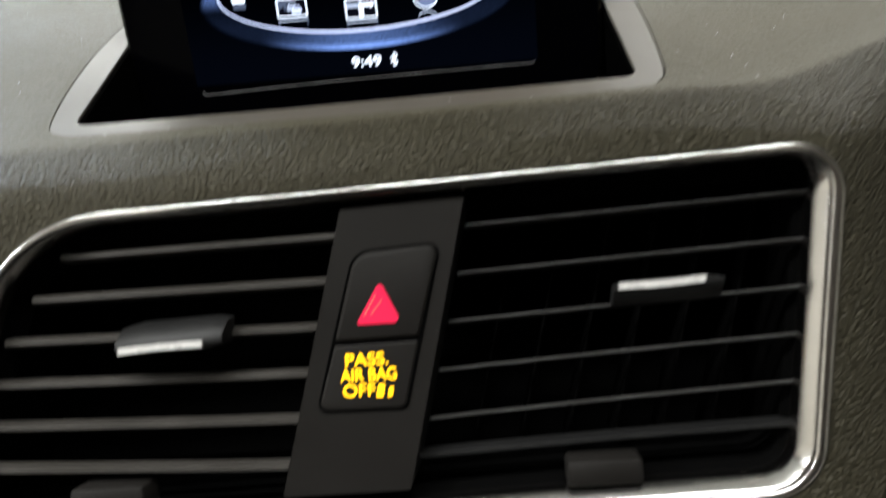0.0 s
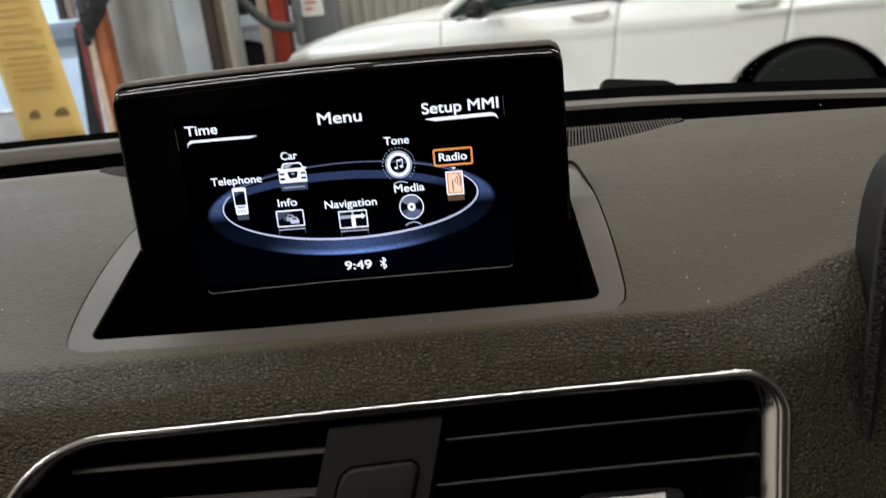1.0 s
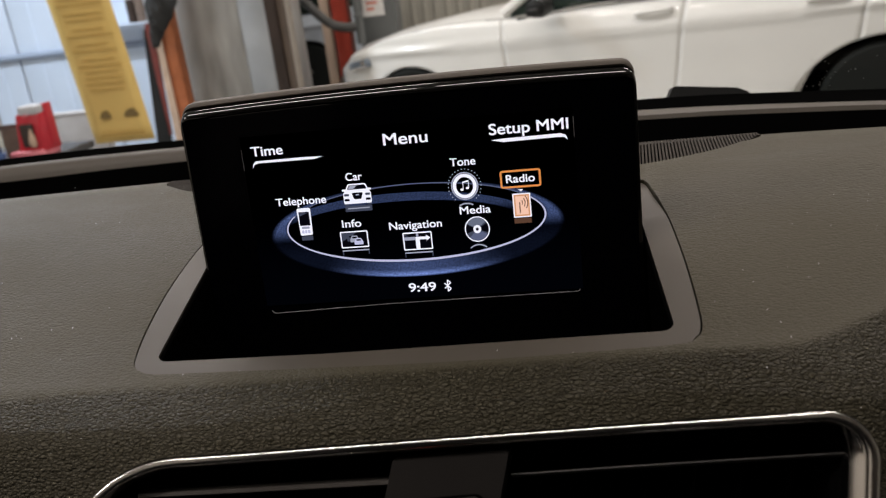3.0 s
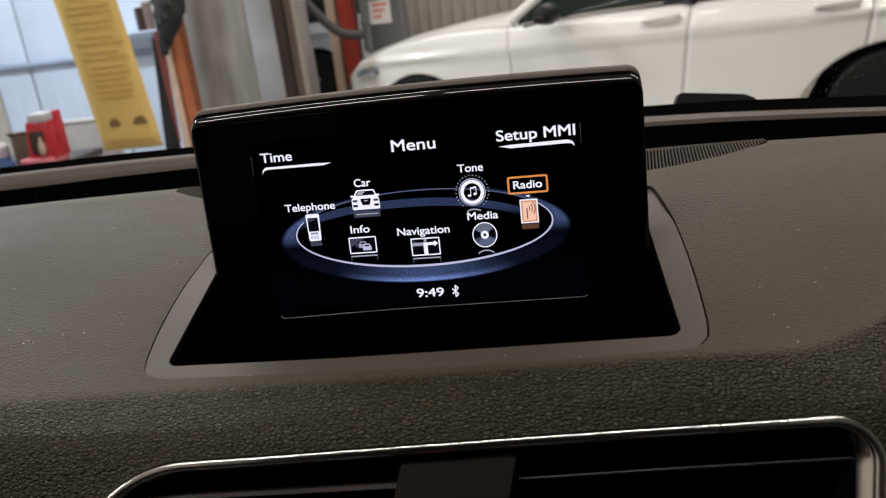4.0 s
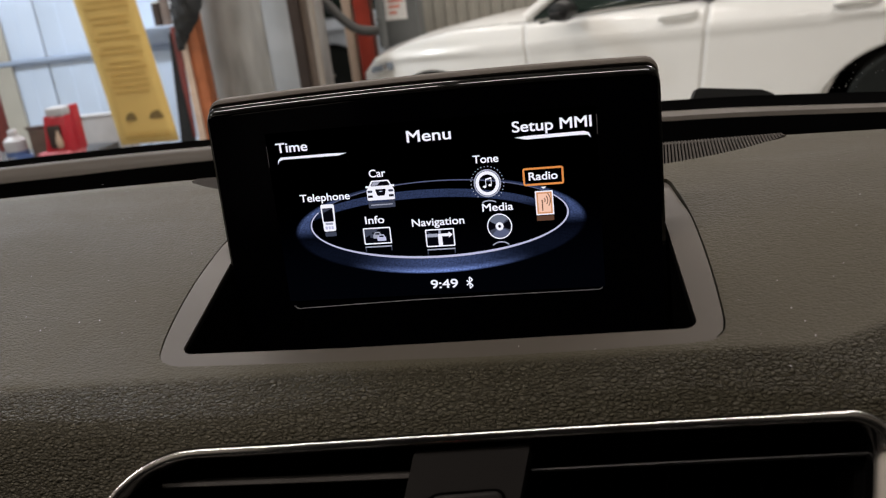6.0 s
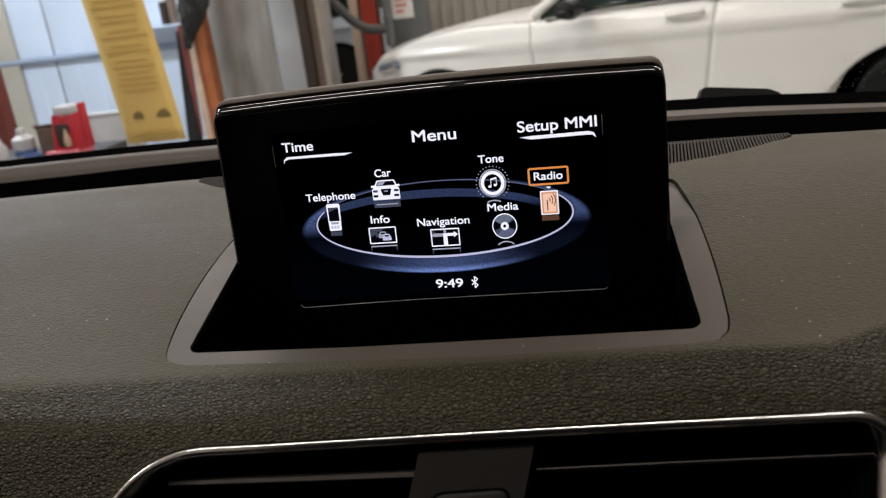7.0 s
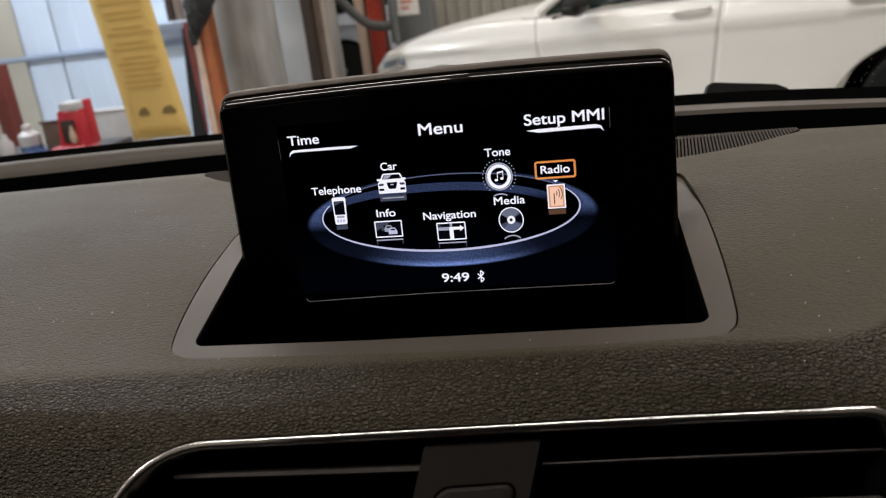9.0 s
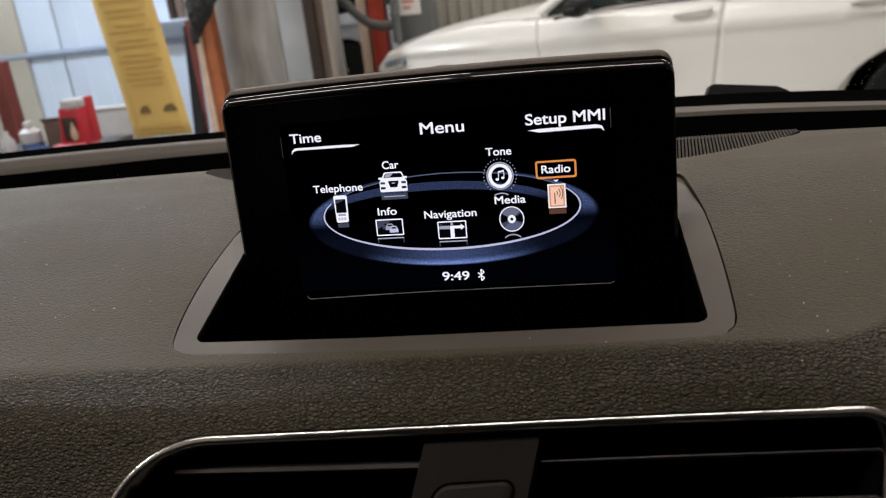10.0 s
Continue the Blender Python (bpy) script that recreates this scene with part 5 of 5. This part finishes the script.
lab = part("warning_label", boxed(0.055, 0.245, -0.008, 0, 1.045, 1.245), M["label"], ctrl, "white label with red marks", smooth=0)
for k in range(3):
    part("print_bar", boxed(0.09, 0.22 - 0.03 * k, -0.011, -0.008, 1.195 - 0.05 * k, 1.22 - 0.05 * k), M["label_red"], lab, smooth=0)

# ledge on the back wall
part("ledge", boxed(-1.4, 6.2, 0, 0.12, 0.70, 0.74, 0.01), M["grey_steel"], thing("wall_rail", pose(0, Y1 - 0.16, FLOOR), "grey rail along the ribbed wall", "rail", kind="structure"))

# work bench and what stands on it
bench = thing("work_bench", pose(-3.05, 3.2, FLOOR), "dark work bench by the partition", "bench")
part("top", boxed(-0.7, 0.52, 0.1, 0.6, 0.66, 0.70, 0.005), M["bench"], bench)
for x in (-0.66, 0.45):
    for y in (0.13, 0.51):
        part("leg", boxed(x, x + 0.05, y, y + 0.05, 0, 0.66), M["brown_steel"], bench)
BT = FLOOR + 0.70
machine = thing("red_tool_case", pose(-2.575, 3.40, BT), "red plastic tool case with an open front and pale lid", "tool case")
bm = bmesh.new()
rings = [[bm.verts.new((p.x * kx + dx, p.y * ky + 0.07, z)) for p in outline([(0.5, 0.5, 0.09), (-0.5, 0.5, 0.09), (-0.5, -0.5, 0.09), (0.5, -0.5, 0.09)], 4)] for z, kx, ky, dx in ((0.03, 0.147, 0.15, -0.051), (0.04, 0.150, 0.155, -0.051), (0.12, 0.140, 0.145, -0.046), (0.21, 0.132, 0.130, -0.041), (0.222, 0.124, 0.120, -0.041))]
for a, b in zip(rings, rings[1:]):
    for j in range(len(a)):
        bm.faces.new((a[j], a[(j + 1) % len(a)], b[(j + 1) % len(b)], b[j]))
bm.faces.new(rings[0][::-1])
bm.faces.new(rings[-1])
part("body", bm, M["red_plastic"], machine, smooth=50)
part("base", boxed(-0.165, 0.02, -0.035, 0.13, 0.0, 0.04, 0.01), M["pink_plastic"], machine, "pink plastic base")
part("lid", boxed(-0.083, 0.024, 0.0, 0.10, 0.218, 0.264, 0.012), M["white_plastic"], machine, "pale rounded lid")
part("lid_knob", lathe(bmesh.new(), [(0.022, 0.0), (0.020, 0.018), (0.012, 0.022)], 14, Matrix.Translation((-0.046, 0.022, 0.212))), M["pink_plastic"], machine, smooth=50)
part("side_panel", boxed(0.014, 0.030, 0.06, 0.13, 0.05, 0.264, 0.005), M["red_plastic"], machine)
part("opening", boxed(-0.088, -0.012, -0.012, 0.0, 0.055, 0.175, 0.010), M["brown_steel"], machine, "dark brown opening")
part("insert", lathe(bmesh.new(), [(0.012, 0.0), (0.020, 0.02), (0.016, 0.05), (0.007, 0.075), (0.006, 0.09)], 14, Matrix.Translation((-0.026, -0.016, 0.058))), M["wood"], machine, "pale shape inside the opening", smooth=50)
# Added box that gives the greyer lower part of the partition.
low = thing("low_cabinet", pose(-3.31, 4.6, FLOOR), "low, shallow pale grey box standing in for the greyer lower partition", "cabinet")
part("body", boxed(0.0, 0.37, 0.0, 0.10, 0.05, 0.745, 0.006), M["pale_grey"], low)
part("top", boxed(-0.003, 0.373, -0.004, 0.104, 0.745, 0.757, 0.004), M["pale_grey"], low)
part("plinth", boxed(0.01, 0.36, 0.01, 0.09, 0.0, 0.05), M["black"], low)
can = thing("white_canister", pose(-2.885, 3.42, BT), "white plastic canister with a cap", "canister")
part("body", lathe(bmesh.new(), [(0.05, 0), (0.055, 0.01), (0.055, 0.115), (0.03, 0.135), (0.022, 0.14)], 20), M["white_plastic"], can, smooth=50)
part("cap", lathe(bmesh.new(), [(0.024, 0.14), (0.024, 0.165), (0.02, 0.17)], 16), M["white_plastic"], can, smooth=50)
part("label_band", lathe(bmesh.new(), [(0.056, 0.03), (0.056, 0.06)], 20), M["blue_plastic"], can, smooth=50)
box_ = thing("cardboard_box", pose(-2.770, 3.47, BT, 0, 0, 12), "small brown cardboard box with an open flap", "box")
part("body", boxed(-0.055, 0.055, 0, 0.09, 0, 0.150, 0.003), M["cardboard"], box_)
part("flap", boxed(-0.055, 0.055, -0.04, 0.0, 0.0, 0.003), M["cardboard"], box_, m=pose(0, 0.0, 0.150, -35, 0, 0))
rag = thing("blue_rag_tub", pose(-2.76, 3.30, BT), "small blue plastic tub", "tub")
part("body", lathe(bmesh.new(), [(0.035, 0), (0.045, 0.05), (0.04, 0.05), (0.032, 0.004)], 18), M["blue_plastic"], rag, smooth=50)
sheet2 = thing("clear_bottle", pose(-2.95, 3.32, BT), "pale plastic bottle on the bench", "bottle")
part("body", lathe(bmesh.new(), [(0.03, 0), (0.034, 0.01), (0.034, 0.09), (0.014, 0.12), (0.014, 0.14)], 16), M["white_plastic"], sheet2, smooth=50)

# things pinned to the partition behind the banner
shelf = thing("wall_shelf", pose(-3.66, 6.7, 1.03), "small grey shelf with tins on the partition", "shelf")
part("board", boxed(-0.45, 0.25, 0.02, 0.28, 0.004, 0.016), M["wall"], shelf)
for k, (mt, r, h) in enumerate((("brown_steel", 0.042, 0.20), ("cardboard", 0.045, 0.24), ("white_plastic", 0.04, 0.22), ("blue_plastic", 0.04, 0.10), ("white_plastic", 0.045, 0.28))):
    tin = thing("tin", pose(-3.72 + 0.085 * k, 6.80, 1.05), "small tin on a wall shelf", "tin", "tins on the shelf")
    part("body", lathe(bmesh.new(), [(r, 0), (r, h * 0.9), (r * 0.9, h)], 16), M[mt], tin, smooth=40)
    part("lid", lathe(bmesh.new(), [(r * 0.92, h), (r * 0.92, h + 0.012)], 16), M["enamel"], tin, smooth=40)


# ---- cars ----
def belt(x):
    return float(np.interp(x, [-1.45, -1.2, 0.0, 1.2, 1.58, 1.72, 1.95, 2.3, 2.72, 3.1, 3.35], [1.10, 1.12, 1.085, 1.040, 1.015, 1.005, 1.010, 0.995, 0.935, 0.835, 0.70]))


def inset(x, z):
    """How far the side draws in: plan taper, waist crease and tumblehome."""
    a = 0.0
    if x > 2.2:
        a += 0.34 * ((x - 2.2) / 1.15) ** 2.6
    if x < -0.7:
        a += 0.16 * ((-0.7 - x) / 0.75) ** 2
    a += 0.05 * max(0.0, (0.45 - z) / 0.25) ** 2
    a += 0.10 * max(0.0, (z - 0.90) / 0.2) ** 2
    crease = 0.908 - 0.032 * (x - 0.4)
    a -= 0.022 * math.exp(-((z - crease) / 0.03) ** 2) - 0.012 * math.exp(-((z - 0.62) / 0.12) ** 2) * 0.5
    return a


AXLES = (-0.505, 2.54)
ARCHES = ((-0.505, 0.279, 0.486), (2.54, 0.30, 0.432))
LEANS = {-1.45: 0.0, -0.355: 0.13, 0.625: 0.11, 1.788: -0.05, 3.35: 0.0}


def low(x):
    z = 0.24
    for ax, az, r in ARCHES:
        if abs(x - ax) < r:
            z = max(z, az + math.sqrt(r * r - (x - ax) ** 2))
    return z


def side_panel(x0, x1, far=False, nz=20):
    """A body panel between two leaning joints."""
    bm = bmesh.new()
    n = max(6, int((x1 - x0) / 0.03))
    grid = []
    for i in range(n + 1):
        f = i / n
        xm = lerp(x0 + 0.0003, x1 - 0.0003, f)
        lean = lerp(LEANS[x0], LEANS[x1], f)
        a, b = low(xm), belt(xm)
        col = []
        for j in range(nz + 1):
            z = lerp(a, b, j / nz)
            x = xm + lean * (0.80 - z)
            col.append(bm.verts.new((x, -inset(x, z) if not far else -1.86 + inset(x, z), z)))
        grid.append(col)
    for p, q in zip(grid, grid[1:]):
        for j in range(nz):
            bm.faces.new((p[j], p[j + 1], q[j + 1], q[j]))
    return bm


def side_window(far):
    """The dark side glass between the pillars, above the waist line."""
    bm = bmesh.new()
    grid = []
    for i in range(19):
        x = lerp(-0.9, 1.69, i / 18)
        b = float(np.interp(x, [-0.9, 0.62, 1.2, 1.58, 1.69], [1.10, 1.062, 1.040, 1.012, 0.992]))
        t = max(b + 0.004, float(np.interp(x, [-0.9, 0.2, 0.95, 1.60, 1.69], [1.40, 1.53, 1.47, 1.105, 1.0])))
        grid.append([bm.verts.new((x, (-1.86 + d if far else -d), z)) for d, z in [(inset(x, min(1.02, lerp(b, t, j / 5))) - 0.004 + 0.36 * max(0.0, lerp(b, t, j / 5) - 1.02), lerp(b, t, j / 5)) for j in range(6)]])
    for p, q in zip(grid, grid[1:]):
        for j in range(5):
            bm.faces.new((p[j], p[j + 1], q[j + 1], q[j]))
    return bm


def wheel(parent, x, y, rim_mat):
    w = part("wheel", lathe(bmesh.new(), [(0.22, -0.11), (0.335, -0.115), (0.36, -0.09), (0.365, 0.0), (0.36, 0.09), (0.335, 0.115), (0.22, 0.11)], 48), M["tyre"], parent, "black tyre on a dark alloy rim", m=pose(x, y, 0.365, 90), smooth=40)
    bm = lathe(bmesh.new(), [(0.21, -0.10), (0.225, -0.108), (0.225, -0.06), (0.05, -0.05)], 40)
    part("rim", bm, rim_mat, w, smooth=40)
    for k in range(10):
        bm = bmesh.new()
        prism(bm, outline([(0.205, 0.012, 0.004), (0.03, 0.020, 0.004), (0.03, -0.020, 0.004), (0.205, -0.012, 0.004)], 2), -0.098, -0.075)
        part("spoke", bm, rim_mat, w, m=pose(0, 0, 0, 0, 0, 36 * k))
    part("hub_cap", lathe(bmesh.new(), [(0.035, -0.102), (0.03, -0.112), (0.01, -0.115)], 20), M["chrome"], w, smooth=40)


def car(name, m, paint, label):
    c = thing(name, m, label, "car")
    for nm, a, b in (("rear_wing", -1.45, -0.355), ("rear_door", -0.355, 0.625), ("front_door", 0.625, 1.788), ("front_wing", 1.788, 3.35)):
        for far in (False, True):
            p = part(nm, side_panel(a, b, far), paint, c, smooth=60)
            p.modifiers.new("thick", "SOLIDIFY").thickness = 0.012
    core = bmesh.new()
    grid = []
    for i in range(61):
        x = lerp(-1.42, 3.25, i / 60)
        d = inset(x, 0.7) + 0.06
        lo_z = 0.30 if all(abs(x - ax) > 0.50 for ax in AXLES) else 0.76
        t = belt(x) - 0.05
        grid.append([core.verts.new(v) for v in ((x, -d, lo_z), (x, -d, t), (x, -1.86 + d, t), (x, -1.86 + d, lo_z))])
    for p, q in zip(grid, grid[1:]):
        for j in range(4):
            core.faces.new((p[j], p[(j + 1) % 4], q[(j + 1) % 4], q[j]))
    core.faces.new(grid[0])
    core.faces.new(grid[-1][::-1])
    part("underbody", core, M["void"], c)
    bm = bmesh.new()
    grid = []
    for i in range(25):
        x = lerp(1.62, 3.35, i / 24)
        e = inset(x, belt(x))
        grid.append([bm.verts.new((x + 0.06 * (1 - (2 * j / 16 - 1) ** 2) * (1 if i > 18 else 0), lerp(-e, -1.86 + e, j / 16), belt(x) + 0.004 + 0.045 * (1 - (2 * j / 16 - 1) ** 4))) for j in range(17)])
    for p, q in zip(grid, grid[1:]):
        for j in range(16):
            bm.faces.new((p[j], p[j + 1], q[j + 1], q[j]))
    part("bonnet", bm, paint, c, smooth=60)
    bm = bmesh.new()
    front = [(3.35, 0.69), (3.39, 0.62), (3.39, 0.45), (3.35, 0.28)]
    grid = [[bm.verts.new((x + 0.06 * (1 - (2 * j / 16 - 1) ** 2), lerp(-0.36, -1.50, j / 16), z)) for j in range(17)] for x, z in front]
    for p, q in zip(grid, grid[1:]):
        for j in range(16):
            bm.faces.new((p[j], p[j + 1], q[j + 1], q[j]))
    part("front_bumper", bm, paint, c, smooth=60)
    # glass house
    def house(x, s):
        z = float(np.interp(x, [-1.3, -0.7, 0.2, 0.9, 1.30, 1.70, 1.80], [1.2, 1.52, 1.62, 1.58, 1.40, 1.08, 1.03]))
        return z
    bm = bmesh.new()
    grid = []
    for i in range(31):
        x = lerp(-1.3, 1.74, i / 30)
        b, t = belt(x) - 0.01, max(house(x, 0), belt(x))
        e = inset(x, belt(x)) + 0.012
        grid.append([bm.verts.new((x, y, z)) for y, z in ((-e, b), (-e - 0.20 * (t - b) / 0.55, lerp(b, t, 0.9)), (-e - 0.30, t), (-0.93, t + 0.02), (-1.86 + e + 0.30, t), (-1.86 + e + 0.20 * (t - b) / 0.55, lerp(b, t, 0.9)), (-1.86 + e, b))])
    for p, q in zip(grid, grid[1:]):
        for j in range(6):
            bm.faces.new((p[j], p[j + 1], q[j + 1], q[j]))
    part("windows", bm, M["car_glass"], c, "dark tinted glass", smooth=40)
    bm = bmesh.new()
    grid = []
    for i in range(17):
        x = lerp(-1.0, 0.95, i / 16)
        t = house(x, 0) + 0.012
        grid.append([bm.verts.new((x, lerp(-0.26, -1.60, j / 8), t + 0.02 * (1 - (2 * j / 8 - 1) ** 2))) for j in range(9)])
    for p, q in zip(grid, grid[1:]):
        for j in range(8):
            bm.faces.new((p[j], p[j + 1], q[j + 1], q[j]))
    part("roof", bm, paint, c, smooth=60)
    for s in (0, 1):
        y = lambda d: -d if s == 0 else -1.86 + d
        part("window_pillar", tube(bmesh.new(), [(1.80, y(0.06), 1.035), (1.42, y(0.14), 1.30), (0.95, y(0.24), 1.57)], 0.035, 8), paint, c)
        part("window_pillar", tube(bmesh.new(), [(0.62, y(0.055), 1.05), (0.52, y(0.24), 1.56)], 0.04, 8), M["black"], c)
        part("side_window", side_window(s == 1), M["car_glass"], c, "dark tinted side glass", smooth=40).modifiers.new("thick", "SOLIDIFY").thickness = 0.006
        part("window_strip", tube(bmesh.new(), [(x, y(inset(x, belt(x)) - 0.004), belt(x) + 0.008) for x in (1.70, 1.2, 0.62, 0.0, -0.9)], 0.010, 6), M["chrome"], c)
        mir = part("door_mirror", lathe(bmesh.new(), [(0.02, -0.11), (0.075, -0.09), (0.09, 0.0), (0.075, 0.09), (0.02, 0.11)], 18), M["black"], c, "black door mirror housing", m=pose(1.46, y(-0.14), 1.075, 90, 0, 0) @ Matrix.Diagonal((0.85, 0.75, 1, 1)), smooth=50)
        part("mirror_arm", boxed(-0.04, 0.04, -0.06, 0.0, -0.16, 0.0, 0.01), M["black"], mir)
        for x in (0.78, -0.19):
            h = part("door_handle", tube(bmesh.new(), curve_pts([(x - 0.105, y(0.0), 0.988), (x - 0.085, y(-0.022), 0.990), (x + 0.085, y(-0.022), 0.978), (x + 0.105, y(0.0), 0.974)], 14), 0.017, 8), paint, c, smooth=60)
        hl = part("headlamp", boxed(-0.14, 0.14, -0.03, 0.02, -0.034, 0.034, 0.02), M["lamp_glass"], c, "clear headlamp", m=pose(3.05, y(0.145), 0.752, 0, 9, -24 if s == 0 else 24))
        part("reflector", lathe(bmesh.new(), [(0.020, 0.0), (0.026, 0.008), (0.016, 0.014)], 16, pose(-0.07, 0.016 if s == 0 else -0.026, 0.002, -90 if s == 0 else 90)), M["chrome"], hl, "bright round reflector", smooth=50)
        part("light_strip", boxed(-0.12, 0.11, 0.0185 if s == 0 else -0.0315, 0.0225 if s == 0 else -0.0285, -0.031, -0.021, 0.0015), M["label"], hl, "white light strip")
        for ax, az, ar in ARCHES:
            wheel(c, ax, y(0.13), M["dark_metal"]) if s == 0 else part("wheel", lathe(bmesh.new(), [(0.2, -0.11), (0.345, -0.1), (0.345, 0.1), (0.2, 0.11)], 32), M["tyre"], c, m=pose(ax, y(0.13), 0.365, 90))
            bm = bmesh.new()
            rings = [[bm.verts.new((ax + r * math.cos(math.radians(a)), yy, az + r * math.sin(math.radians(a)))) for a in range(0, 181, 10)] for r, yy in ((ar + 0.004, y(0.02)), (ar + 0.004, y(0.32)))]
            for j in range(18):
                bm.faces.new((rings[0][j], rings[0][j + 1], rings[1][j + 1], rings[1][j]))
            bm.faces.new(rings[1])
            part("arch_liner", bm, M["void"], c, smooth=60)
    return c


AXIS = 160.6
car("white_car", pose(1.39, 4.62, FLOOR, 0, 0, AXIS), M["white_paint"], "white estate car parked across the workshop")
car("pale_car", pose(-3.07, 8.35, FLOOR + 0.15, 0, 0, 180) @ Matrix.Scale(0.85, 4), M["blue_white_car"], "pale blue-white car parked behind the lift posts")
ramp_ = thing("lift_platform", pose(-4.2, 9.1, FLOOR), "low dark steel lift platform under a pale car", "car lift")
for y0 in (-0.82, 0.42):
    part("runway", boxed(-2.2, 2.4, y0, y0 + 0.5, 0.05, 0.15, 0.01), M["dark_metal"], ramp_)
for x in (-1.9, 2.0):
    part("foot", boxed(x, x + 0.12, -0.7, 0.8, 0.0, 0.06), M["dark_metal"], ramp_)
